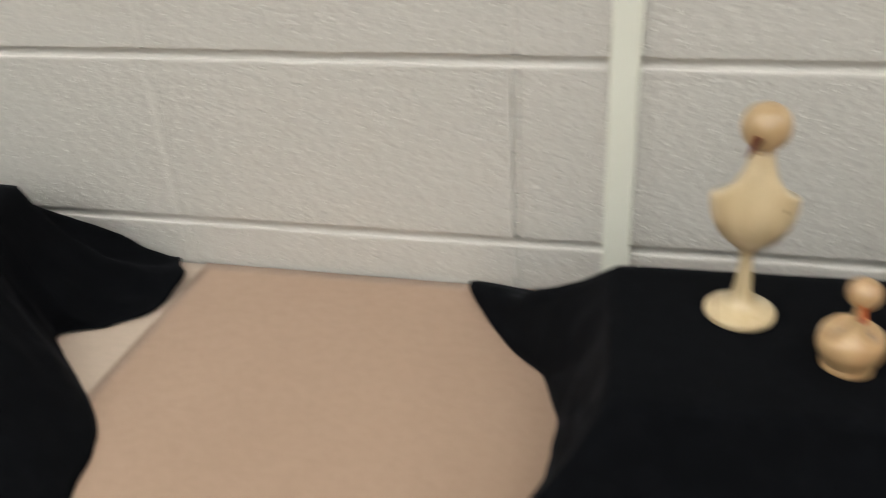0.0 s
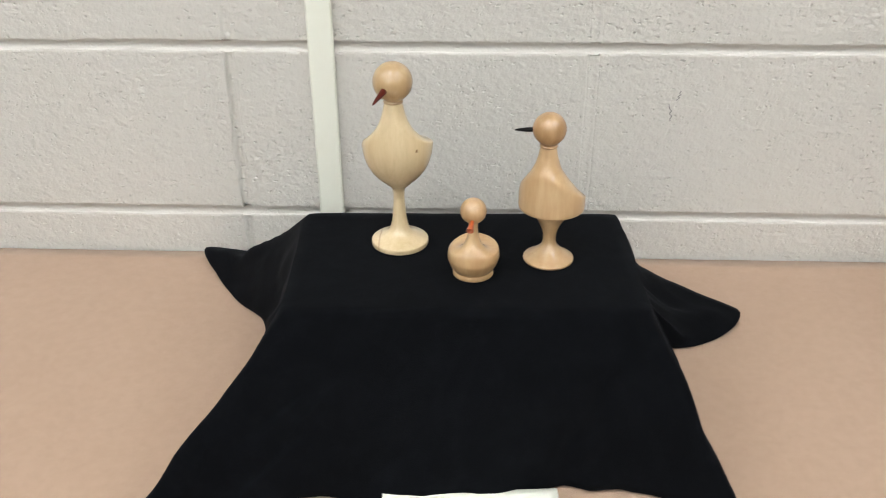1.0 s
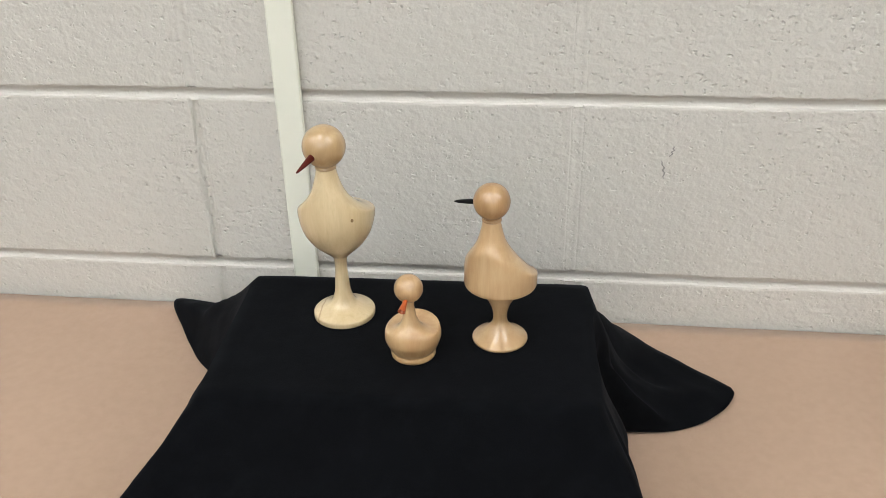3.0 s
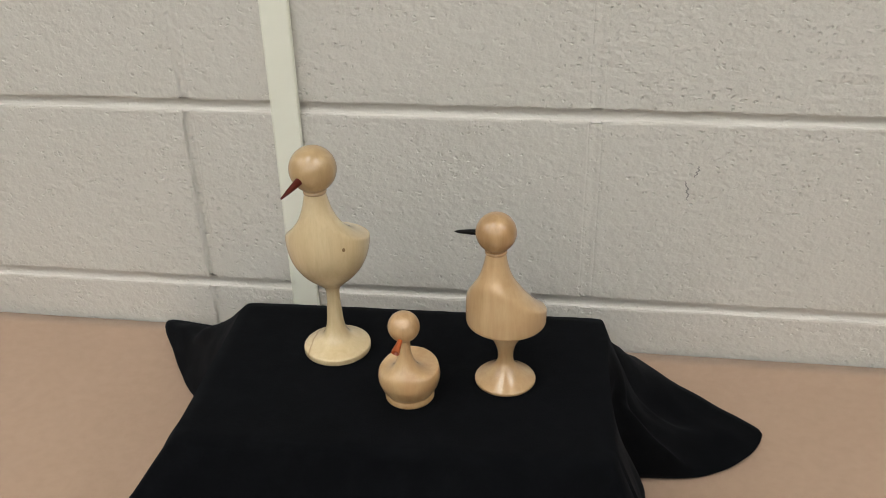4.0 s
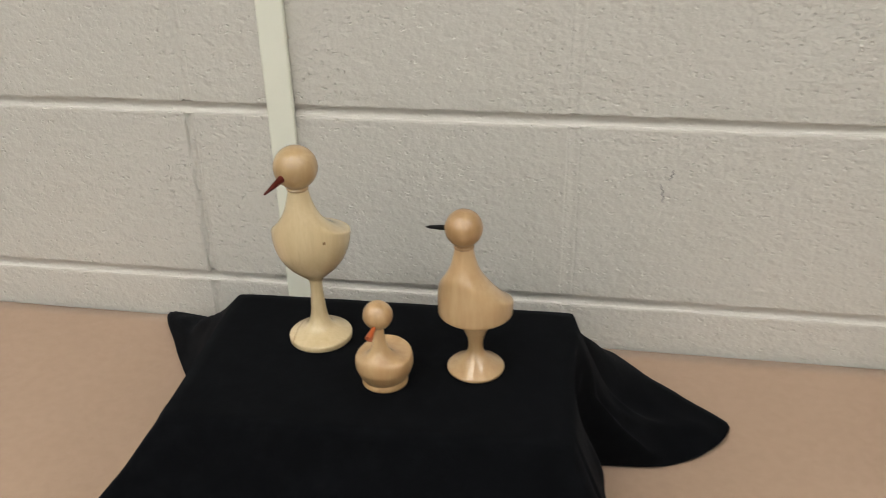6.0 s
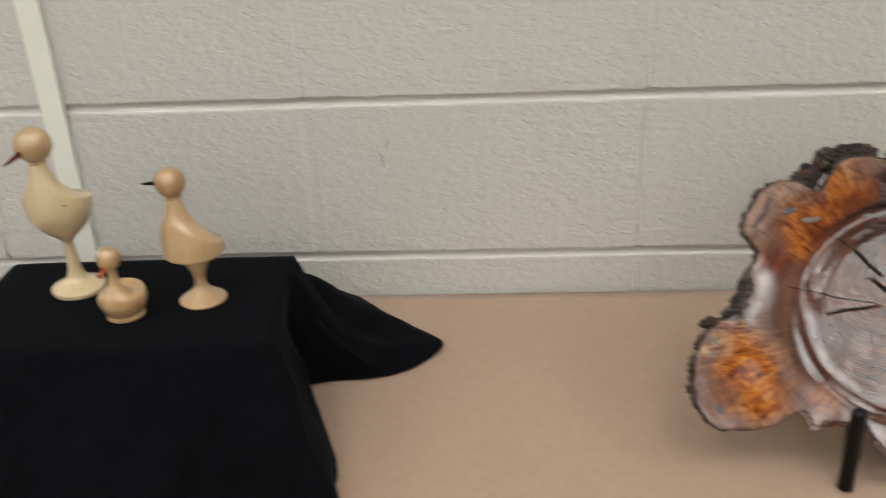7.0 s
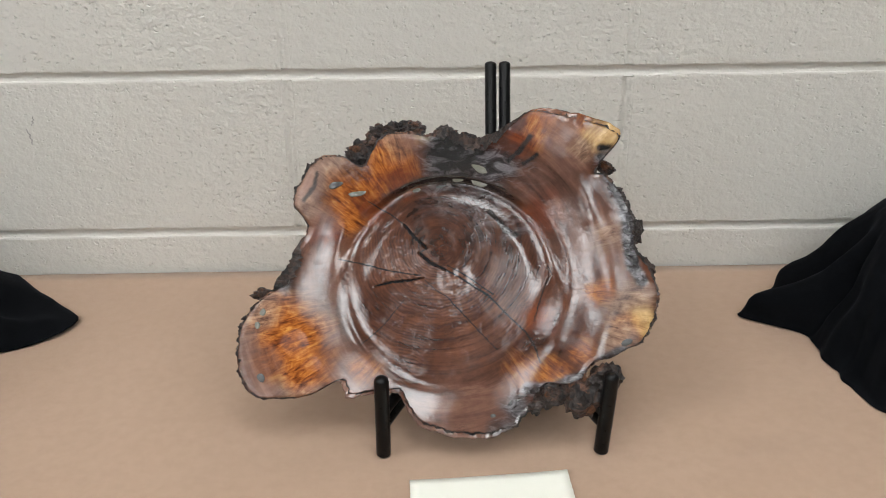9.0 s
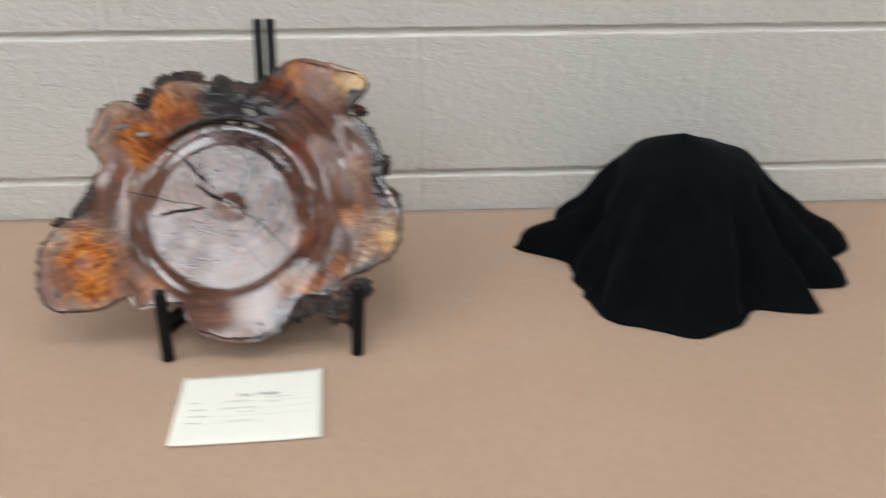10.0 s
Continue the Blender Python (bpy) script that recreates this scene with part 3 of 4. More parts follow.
            r -= 0.018 * math.exp(-(((a - 165) / 40) ** 2)) * smooth(0.15, 0.45, u) * (1 - smooth(0.65, 0.85, u))
            r += 0.012 * math.exp(-(((a - 168) / 10) ** 2)) * math.exp(-(((u - 0.86) / 0.06) ** 2))
            far = (a + 180) % 360 - 180
            # hanging folds, and a brim of slack cloth along the front
            r += 0.0075 * math.sin(radians(a) * 13 + 3.0 * fbm(c * 1.6, s * 1.6, seed + 8)) * smooth(0.38, 0.62, u) * (1 - smooth(0.82, 1.0, u))
            r += 0.016 * math.exp(-(((a - 214) / 9) ** 2)) * math.exp(-(((u - 0.66) / 0.12) ** 2)) - 0.014 * math.exp(-(((a - 198) / 8) ** 2)) * math.exp(-(((u - 0.72) / 0.14) ** 2))
            z *= 1 - 0.85 * smooth(200, 225, a) * (1 - smooth(285, 305, a)) * smooth(0.72, 0.90, u)
            r += 0.012 * math.exp(-(((far - 12) / 42) ** 2)) * smooth(0.1, 0.35, u) * (1 - smooth(0.6, 0.85, u))
            verts.append((cx + r * c, cy + r * s, TABLE_Z + max(z, 0.0025)))
    for i in range(around):
        l = (i + 1) % around
        faces.append((0, 1 + i * down, 1 + l * down))
        for j in range(down - 1):
            faces.append((1 + i * down + j, 1 + i * down + j + 1, 1 + l * down + j + 1, 1 + l * down + j))
    ob = put("black_cloth", mesh_of("black_cloth", verts, faces), M_BLACK)
    so = ob.modifiers.new("thickness", "SOLIDIFY")
    so.thickness, so.offset = 0.0016, -1
    return tagged(ob, "black cloth draped over a hidden domed piece on the table", "draped cloth", "black display cloths")


draped_mound(((4, 0.248), (20, 0.24), (31, 0.285), (55, 0.17), (90, 0.15), (125, 0.155), (150, 0.165), (164, 0.18), (170, 0.203), (177, 0.165), (187, 0.140), (212, 0.155), (217, 0.170), (238, 0.191),
              (264, 0.193), (280, 0.178), (296, 0.158), (313, 0.205), (324, 0.172), (334, 0.215), (350, 0.205)), 1.54, -0.17, 4.0)


# ---- turned wooden birds ----
def cut(bm_a, bm_b, name, low, high, rounds):
    """The solid common to two turnings on different axes, as a lathe leaves it."""
    obs = []
    for bm in (bm_a, bm_b):
        bmesh.ops.recalc_face_normals(bm, faces=bm.faces)
        me = bpy.data.meshes.new("tmp")
        bm.to_mesh(me)
        bm.free()
        obs.append(new("tmp", me))
    mod = obs[0].modifiers.new("cut", "BOOLEAN")
    mod.operation, mod.solver, mod.object = "INTERSECT", "EXACT", obs[1]
    dg = bpy.context.evaluated_depsgraph_get()
    skin = obs[0].modifiers.new("skin", "REMESH")
    skin.mode, skin.voxel_size = "VOXEL", 0.0006
    sand = obs[0].modifiers.new("sand", "SMOOTH")
    sand.factor, sand.iterations = 0.5, 5
    dg = bpy.context.evaluated_depsgraph_get()
    me = bpy.data.meshes.new_from_object(obs[0].evaluated_get(dg))
    me.name = name
    for ob in obs:
        old = ob.data
        bpy.data.objects.remove(ob)
        bpy.data.meshes.remove(old)
    # the breast is sanded round, the tail keeps its edge
    co = np.empty(len(me.vertices) * 3)
    me.vertices.foreach_get("co", co)
    co = co.reshape(-1, 3)
    ed = np.empty(len(me.edges) * 2, dtype=np.int32)
    me.edges.foreach_get("vertices", ed)
    a, b = ed[0::2], ed[1::2]
    n = len(co)
    deg = np.bincount(a, minlength=n) + np.bincount(b, minlength=n)

    def ease(x):
        x = np.clip(x, 0, 1)
        return x * x * (3 - 2 * x)

    w = ease((co[:, 2] - low) / 0.004) * ease((high - co[:, 2]) / 0.012) * (0.06 + 0.94 * ease((0.012 - co[:, 0] - 0.9 * co[:, 1]) / 0.022))
    for k in range(rounds):
        mean = np.stack([(np.bincount(a, co[b, i], n) + np.bincount(b, co[a, i], n)) / deg for i in range(3)], 1)
        co = co + 0.6 * w[:, None] * (mean - co)
    me.vertices.foreach_set("co", co.ravel())
    me.update()
    me.polygons.foreach_set("use_smooth", [True] * len(me.polygons))
    return me


def ball(r, z0, z1, steps=20, cap=1.0):
    """Half circle of a head, from its lower collar to its top."""
    return [(r * math.cos(a), z0 + r * math.sin(a)) for a in np.linspace(-math.pi / 2 * cap, math.pi / 2 - 1e-9, steps)] + [(0.0, z0 + r)]


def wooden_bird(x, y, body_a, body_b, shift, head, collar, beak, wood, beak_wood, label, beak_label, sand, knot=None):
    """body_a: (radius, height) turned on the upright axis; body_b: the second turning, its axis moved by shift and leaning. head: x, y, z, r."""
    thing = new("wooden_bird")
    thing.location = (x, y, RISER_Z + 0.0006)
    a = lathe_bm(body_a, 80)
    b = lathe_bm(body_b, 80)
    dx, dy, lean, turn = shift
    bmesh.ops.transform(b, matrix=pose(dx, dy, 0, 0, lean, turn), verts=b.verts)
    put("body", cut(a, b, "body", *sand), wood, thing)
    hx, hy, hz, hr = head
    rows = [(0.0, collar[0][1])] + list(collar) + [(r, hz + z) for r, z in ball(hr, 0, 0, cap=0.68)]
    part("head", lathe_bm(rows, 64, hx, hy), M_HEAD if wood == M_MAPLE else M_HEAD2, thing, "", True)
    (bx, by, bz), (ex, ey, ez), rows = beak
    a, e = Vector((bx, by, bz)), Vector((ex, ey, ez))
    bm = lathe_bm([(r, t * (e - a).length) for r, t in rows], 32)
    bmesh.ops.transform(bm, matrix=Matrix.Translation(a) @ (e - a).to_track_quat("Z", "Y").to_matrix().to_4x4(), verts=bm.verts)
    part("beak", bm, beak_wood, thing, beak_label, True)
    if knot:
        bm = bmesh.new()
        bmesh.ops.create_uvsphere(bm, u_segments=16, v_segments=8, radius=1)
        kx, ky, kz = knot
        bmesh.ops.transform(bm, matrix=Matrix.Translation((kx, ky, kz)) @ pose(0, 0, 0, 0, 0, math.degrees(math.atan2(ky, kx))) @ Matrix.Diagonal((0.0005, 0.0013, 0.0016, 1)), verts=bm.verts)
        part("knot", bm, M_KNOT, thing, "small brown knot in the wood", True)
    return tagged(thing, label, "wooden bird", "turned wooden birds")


def high_side(rows, top):
    return rows + [(rows[-1][0], top), (0.0, top)]


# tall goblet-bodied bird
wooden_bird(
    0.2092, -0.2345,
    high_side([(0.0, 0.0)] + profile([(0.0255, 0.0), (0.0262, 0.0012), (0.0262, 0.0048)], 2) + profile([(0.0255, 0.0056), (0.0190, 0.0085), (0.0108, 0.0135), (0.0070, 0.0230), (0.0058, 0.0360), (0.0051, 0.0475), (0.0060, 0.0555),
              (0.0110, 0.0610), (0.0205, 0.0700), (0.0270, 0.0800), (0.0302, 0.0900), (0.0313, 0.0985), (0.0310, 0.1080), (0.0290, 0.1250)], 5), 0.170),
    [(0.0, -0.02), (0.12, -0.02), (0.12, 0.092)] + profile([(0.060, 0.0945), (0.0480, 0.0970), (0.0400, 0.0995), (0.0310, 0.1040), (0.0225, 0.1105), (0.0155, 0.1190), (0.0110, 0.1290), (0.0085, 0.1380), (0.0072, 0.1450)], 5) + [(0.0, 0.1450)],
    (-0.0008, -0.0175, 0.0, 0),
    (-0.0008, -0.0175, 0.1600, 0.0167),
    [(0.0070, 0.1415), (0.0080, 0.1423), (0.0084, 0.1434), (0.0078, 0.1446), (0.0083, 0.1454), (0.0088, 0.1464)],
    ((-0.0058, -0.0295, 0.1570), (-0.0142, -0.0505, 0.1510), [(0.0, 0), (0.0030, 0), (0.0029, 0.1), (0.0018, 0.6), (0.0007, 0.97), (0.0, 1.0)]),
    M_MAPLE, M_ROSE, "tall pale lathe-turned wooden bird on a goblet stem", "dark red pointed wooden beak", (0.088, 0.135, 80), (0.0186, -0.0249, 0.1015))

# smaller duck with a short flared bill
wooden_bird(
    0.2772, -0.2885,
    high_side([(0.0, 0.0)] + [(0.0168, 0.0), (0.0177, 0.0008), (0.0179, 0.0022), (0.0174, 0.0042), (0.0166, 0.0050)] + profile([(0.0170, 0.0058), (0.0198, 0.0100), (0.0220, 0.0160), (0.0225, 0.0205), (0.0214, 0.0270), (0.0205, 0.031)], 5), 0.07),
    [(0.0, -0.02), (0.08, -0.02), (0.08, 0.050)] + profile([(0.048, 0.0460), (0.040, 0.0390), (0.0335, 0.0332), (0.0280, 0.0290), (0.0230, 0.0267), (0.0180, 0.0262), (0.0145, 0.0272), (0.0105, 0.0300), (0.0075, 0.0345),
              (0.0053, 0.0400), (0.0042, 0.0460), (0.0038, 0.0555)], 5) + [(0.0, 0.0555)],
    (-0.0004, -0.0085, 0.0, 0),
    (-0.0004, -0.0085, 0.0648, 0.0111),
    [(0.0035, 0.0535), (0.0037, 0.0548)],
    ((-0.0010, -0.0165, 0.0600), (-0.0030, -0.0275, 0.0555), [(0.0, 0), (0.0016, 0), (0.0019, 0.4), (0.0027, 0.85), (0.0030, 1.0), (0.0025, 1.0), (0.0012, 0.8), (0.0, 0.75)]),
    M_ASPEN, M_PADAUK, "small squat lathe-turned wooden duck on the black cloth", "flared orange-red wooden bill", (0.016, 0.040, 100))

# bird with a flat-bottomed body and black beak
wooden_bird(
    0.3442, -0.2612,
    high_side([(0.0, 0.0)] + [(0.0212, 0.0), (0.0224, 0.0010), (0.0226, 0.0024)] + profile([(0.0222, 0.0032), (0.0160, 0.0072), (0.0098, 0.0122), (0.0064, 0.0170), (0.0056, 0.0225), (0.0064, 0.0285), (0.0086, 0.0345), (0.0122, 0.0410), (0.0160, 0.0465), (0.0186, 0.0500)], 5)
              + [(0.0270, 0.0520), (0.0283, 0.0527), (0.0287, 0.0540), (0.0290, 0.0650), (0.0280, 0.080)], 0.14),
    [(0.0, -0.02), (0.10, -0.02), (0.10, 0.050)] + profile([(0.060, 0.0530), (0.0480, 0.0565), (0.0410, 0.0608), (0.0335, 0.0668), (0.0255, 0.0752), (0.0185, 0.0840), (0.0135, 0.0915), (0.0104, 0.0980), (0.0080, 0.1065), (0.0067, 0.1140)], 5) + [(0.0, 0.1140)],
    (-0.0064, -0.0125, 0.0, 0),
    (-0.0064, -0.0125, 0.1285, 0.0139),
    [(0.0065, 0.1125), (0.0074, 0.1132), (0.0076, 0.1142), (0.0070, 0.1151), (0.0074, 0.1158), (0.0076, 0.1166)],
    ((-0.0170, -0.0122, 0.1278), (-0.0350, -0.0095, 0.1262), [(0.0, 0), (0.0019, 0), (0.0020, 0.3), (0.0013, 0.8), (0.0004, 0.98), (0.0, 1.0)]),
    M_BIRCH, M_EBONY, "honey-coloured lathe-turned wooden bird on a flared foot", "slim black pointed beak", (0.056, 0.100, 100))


# ---- burl dish on its easel ----
dish_frame = pose(1.0, -0.3095, 0.9022, 90 - 31.8, 0, -3.9)
REACH_A = (
    (2.0, 190), (10.9, 177), (19.9, 182), (28.9, 181), (35.9, 176), (38.9, 173), (40.9, 205), (43.9, 210), (54.9, 193), (64.9, 177), (69.9, 157), (76.0, 142), (86.0, 139), (92.0, 146),
    (98.0, 139), (106.0, 146), (116.0, 150), (123.0, 141), (128.5, 139), (131.5, 157), (138.0, 170), (145.9, 171), (153.9, 166), (157.9, 148), (161.8, 145),)
REACH_B = (
    (167.8, 148), (175.8, 155), (183.7, 169), (187.7, 185), (196.7, 204), (205.7, 211), (211.7, 206), (216.7, 185), (220.2, 167), (222.2, 142), (226.7, 139), (229.7, 142), (238.7, 122), (247.8, 116),
    (256.9, 131), (268.9, 140), (292.1, 147), (302.1, 140), (309.1, 132), (316.1, 131), (322.1, 148), (333.1, 155), (339.1, 171), (345.0, 186), (354.0, 192),)
REACH = REACH_A + REACH_B
REACH = [(REACH[-1][0] - 360, REACH[-1][1])] + list(REACH) + [(REACH[0][0] + 360, REACH[0][1]), (REACH[1][0] + 360, REACH[1][1])]


def rim_reach(a):
    """Distance of the natural edge from the middle, by degrees."""
    c, s = math.cos(radians(a)), math.sin(radians(a))
    return spline(REACH, a)[0] / 1000 - 0.0022 + 0.0022 * fbm(c * 9, s * 9, 7.0) + 0.0012 * fbm(c * 34, s * 34, 3.0)


def dish_depth(r, a, edge):
    """Height of the turned face over the dish's plane."""
    c, s = math.cos(radians(a)), math.sin(radians(a))
    z = -0.016 + 0.0022 * (r / 0.09) ** 2 + 0.0024 * math.exp(-((r * c - 0.004) ** 2 + (r * s + -0.003) ** 2) / 0.00009)
    side = a if a < 220 else a - 360
    upper = smooth(-14, 20, side) * (1 - smooth(155, 188, side))
    z += upper * (-0.0032 * smooth(0.072, 0.0965, r) + 0.0100 * (0.25 + 0.75 * smooth(35, 62, side) * (1 - smooth(128, 152, side))) * smooth(0.0965, 0.1000 + 0.012 * (1 - smooth(35, 62, side) * (1 - smooth(128, 152, side))), r))
    lower = math.exp(-(((a - 272) / 34) ** 2))
    z += (0.0135 - 0.0055 * smooth(130, 165, a) * (1 - smooth(210, 235, a)) - 0.0055 * (smooth(-50, -25, side) * (1 - smooth(45, 75, side))) - 0.0045 * lower) * smooth(0.080, 0.150, r) + 0.0032 * lower * smooth(0.090, 0.165, r) - 0.003 * smooth(0.150, 0.215, r)
    # a low bead closes the floor where no step does, then the turned rings of the flange
    z += 0.0008 * math.exp(-(((r - 0.0975) / 0.0045) ** 2) - ((a - 222) / 32) ** 2)
    z += (0.00035 * smooth(-60, -30, side) * (1 - smooth(60, 110, side)) + 0.0001) * math.sin((r - 0.104) * 2 * math.pi / 0.036 + 0.8 * fbm(c * 1.2, s * 1.2, 21.0, 2)) * smooth(0.1, 0.115, r) * (1 - smooth(0.155, 0.18, r)) * (1 - lower)
    # the horn and the left lobe rise towards their tips
    z += 0.011 * smooth(0.110, 0.200, r) * smooth(20, 54, side) * (1 - smooth(64, 88, side)) + 0.095 * max(0.0, r - 0.138) * smooth(184, 196, a) * (1 - smooth(214, 222, a))
    lift = max(0.0, r - 0.106)
    z += 0.010 * smooth(0.0, 0.09, lift) * fbm(c * 1.7, s * 1.7, 5.0, 2) + 0.0016 * fbm(c * r * 30, s * r * 30, 8.0) * smooth(0.055, 0.09, lift)
    z -= 0.0006 * smooth(edge - 0.006, edge, r)
    return z


# kinds of wood over the dish: x, y and reach of each patch, its kind and strength
LEFT_LOBE = (
    (-0.158, -0.065, 0.058, "tan", 0.9), (-0.184, -0.076, 0.032, "rosy", 0.8), (-0.167, -0.099, 0.024, "rosy", 0.8),
    (-0.139, -0.061, 0.033, "orange", 1), (-0.127, -0.08, 0.024, "orange", 1), (-0.154, -0.039, 0.025, "orange", 0.85),
    (-0.164, -0.076, 0.014, "rosy", 0.45), (-0.171, -0.029, 0.016, "tan", 0.6), (-0.099, -0.074, 0.026, "rosy", 0.65),
    (-0.079, -0.091, 0.026, "rosy", 0.75), (-0.075, -0.082, 0.014, "orange", 0.45), (-0.155, -0.001, 0.013, "ash", 0.9),
    (-0.115, 0.009, 0.032, "rosy", 0.35), (-0.125, 0.035, 0.023, "rosy", 0.65), (-0.117, 0.046, 0.015, "red", 0.95),)
UPPER_LEFT = (
    (-0.121, 0.089, 0.041, "rosy", 1), (-0.111, 0.102, 0.021, "tan", 0.6), (-0.134, 0.066, 0.016, "tan", 0.6), (-0.098, 0.078, 0.021, "orange", 0.75),
    (-0.095, 0.059, 0.014, "orange", 1), (-0.084, 0.081, 0.018, "orange", 0.6), (-0.073, 0.073, 0.016, "red", 0.85),
    (-0.118, 0.08, 0.011, "ash", 0.35), (-0.062, 0.115, 0.032, "orange", 0.9), (-0.052, 0.132, 0.021, "tan", 0.6),
    (-0.073, 0.099, 0.021, "orange", 0.7), (-0.03, 0.127, 0.019, "rosy", 0.7), (-0.051, 0.094, 0.016, "red", 0.75),
    (-0.024, 0.138, 0.01, "cream", 0.6), (-0.087, 0.104, 0.014, "ash", 0.6),)
TOP = (
    (-0.005, 0.123, 0.028, "ash", 1), (0.023, 0.12, 0.024, "ash", 0.9), (0.001, 0.107, 0.019, "dark", 0.6), (-0.001, 0.13, 0.011, "dark", 0.8),
    (0.032, 0.132, 0.018, "dark", 0.85), (0.049, 0.127, 0.017, "red", 0.9), (0.056, 0.133, 0.011, "dark", 0.8), (0.043, 0.111, 0.019, "ash", 0.9),
    (0.069, 0.101, 0.016, "ash", 0.45), (0.07, 0.144, 0.022, "red", 1), (0.086, 0.136, 0.021, "orange", 0.75), (0.066, 0.152, 0.01, "dark", 0.5),
    (0.106, 0.134, 0.024, "rosy", 0.8), (0.098, 0.115, 0.022, "rosy", 0.8), (0.127, 0.147, 0.018, "orange", 0.45), (0.144, 0.14, 0.015, "cream", 1),
    (0.132, 0.131, 0.011, "cream", 0.85), (0.156, 0.142, 0.008, "cream", 1), (0.12, 0.124, 0.011, "tan", 0.85),)
RIGHT = (
    (0.086, 0.069, 0.022, "red", 0.75), (0.075, 0.091, 0.016, "rosy", 0.5), (0.106, 0.074, 0.021, "rosy", 0.55), (0.133, 0.055, 0.024, "rosy", 0.7),
    (0.148, 0.045, 0.018, "tan", 0.55), (0.158, 0.018, 0.016, "rosy", 0.8), (0.14, -0.007, 0.013, "orange", 0.6), (0.168, -0.017, 0.022, "tan", 0.9),
    (0.179, -0.032, 0.014, "cream", 0.9), (0.164, -0.04, 0.014, "orange", 0.5), (0.157, -0.051, 0.019, "tan", 0.75),
    (0.138, -0.069, 0.021, "rosy", 0.7), (0.123, -0.06, 0.013, "orange", 0.55), (0.097, -0.08, 0.015, "orange", 0.6),
    (0.072, -0.078, 0.018, "orange", 0.4), (0.086, -0.029, 0.016, "red", 0.7),)
LOWER = (
    (0.021, -0.123, 0.044, "rosy", 0.7), (-0.015, -0.114, 0.022, "rosy", 0.6), (0.063, -0.112, 0.014, "ash", 0.9), (0.05, -0.134, 0.014, "ash", 0.65),
    # grey sheen of the floor's upper ring, put into the colour as ash
    (0.034, 0.075, 0.021, "ash", 0.55), (-0.009, 0.087, 0.024, "ash", 0.35), (0.057, 0.055, 0.014, "ash", 0.35),)
# weathered grey and dark streaks: kind, half width, strength, line
BANDS = (
    ("ash", 0.0058, 1.0, ((0.138, 0.116), (0.15, 0.098), (0.161, 0.076), (0.164, 0.045), (0.167, 0.02))),
    ("ash", 0.0048, 0.95, ((0.167, 0.02), (0.176, 0.005))),
    ("ash", 0.0048, 0.9, ((0.158, -0.058), (0.13, -0.078), (0.1, -0.093), (0.074, -0.096))),
    ("dark", 0.0026, 0.95, ((0.037, 0.067), (0.049, 0.054), (0.061, 0.047))),
    ("dark", 0.0019, 0.95, ((0.052, 0.113), (0.062, 0.122), (0.073, 0.135))),
    ("dark", 0.0019, 0.95, ((0.067, 0.111), (0.078, 0.118))),
    ("dark", 0.0021, 0.95, ((-0.014, 0.126), (0.0, 0.132), (0.023, 0.133))),
    ("dark", 0.0021, 0.9, ((-0.015, 0.111), (0.001, 0.109), (0.021, 0.115))),
    # shade of the hollow below the horn, laid on as dark colour
    ("dark", 0.0026, 1, ((0.136, 0.125), (0.145, 0.125), (0.151, 0.117))),
    ("dark", 0.0016, 0.9, ((-0.137, 0.075), (-0.128, 0.088), (-0.126, 0.1))),
    ("dark", 0.0026, 0.9, ((-0.183, -0.027), (-0.181, -0.016), (-0.158, 0.008), (-0.145, 0.027))),
)
# cracks: half width, strength, line
GAPS = (
    (0.0022, 1, ((-0.044, 0.055), (-0.033, 0.043), (-0.022, 0.033))),
    (0.0025, 1, ((-0.029, 0.028), (-0.018, 0.019), (-0.004, 0.013))),
    (0.0009, 1, ((-0.004, 0.013), (0.018, 0.001), (0.036, -0.01), (0.054, -0.027))),
    (0.0007, 1, ((0.054, -0.027), (0.072, -0.044), (0.08, -0.056), (0.085, -0.071))),
    (0.0017, 1, ((-0.025, 0.005), (-0.039, 0.002), (-0.055, 0.0), (-0.07, -0.004))),
    (0.0012, 1, ((0.091, 0.019), (0.094, 0.01), (0.09, 0.001))),
)
HAIRLINES = (
    (0.0005, 0.9, ((-0.077, 0.075), (-0.058, 0.065), (-0.044, 0.055))),
    (0.0005, 0.9, ((-0.022, 0.033), (-0.029, 0.028))),
    (0.0005, 0.9, ((-0.002, 0.017), (0.018, 0.006), (0.041, -0.009))),
    (0.0006, 0.9, ((-0.028, 0.007), (-0.056, 0.011), (-0.078, 0.016), (-0.105, 0.021))),
    (0.0005, 0.6, ((-0.023, 0.003), (-0.012, -0.007), (-0.002, -0.012), (0.009, -0.024), (0.026, -0.041), (0.046, -0.061))),
    (0.0004, 0.6, ((-0.042, -0.016), (-0.06, -0.04), (-0.081, -0.059))),
    (0.0005, 0.8, ((0.09, 0.001), (0.086, -0.009), (0.079, -0.034))),
)
KINDS = ("tan", "orange", "rosy", "red", "cream", "dark", "ash")


def off_line(x, y, line):
    """Distance from each point to a broken line."""
    best = np.full(len(x), 1.0)
    for (ax, ay), (bx, by) in zip(line, line[1:]):
        t = np.clip(((x - ax) * (bx - ax) + (y - ay) * (by - ay)) / ((bx - ax) ** 2 + (by - ay) ** 2), 0, 1)
        best = np.minimum(best, np.hypot(x - ax - t * (bx - ax), y - ay - t * (by - ay)))
    return best


def ease_array(x):
    x = np.clip(x, 0, 1)
    return x * x * (3 - 2 * x)


def burl_dish():
    thing = new("burl_dish")
    thing.matrix_basis = dish_frame
    na = 900
    shares = [0.52 * k / 110 for k in range(1, 111)] + [0.52 + 0.48 * k / 60 for k in range(1, 61)]
    nr = len(shares)
    edges = [rim_reach(360 * i / na) for i in range(na)]
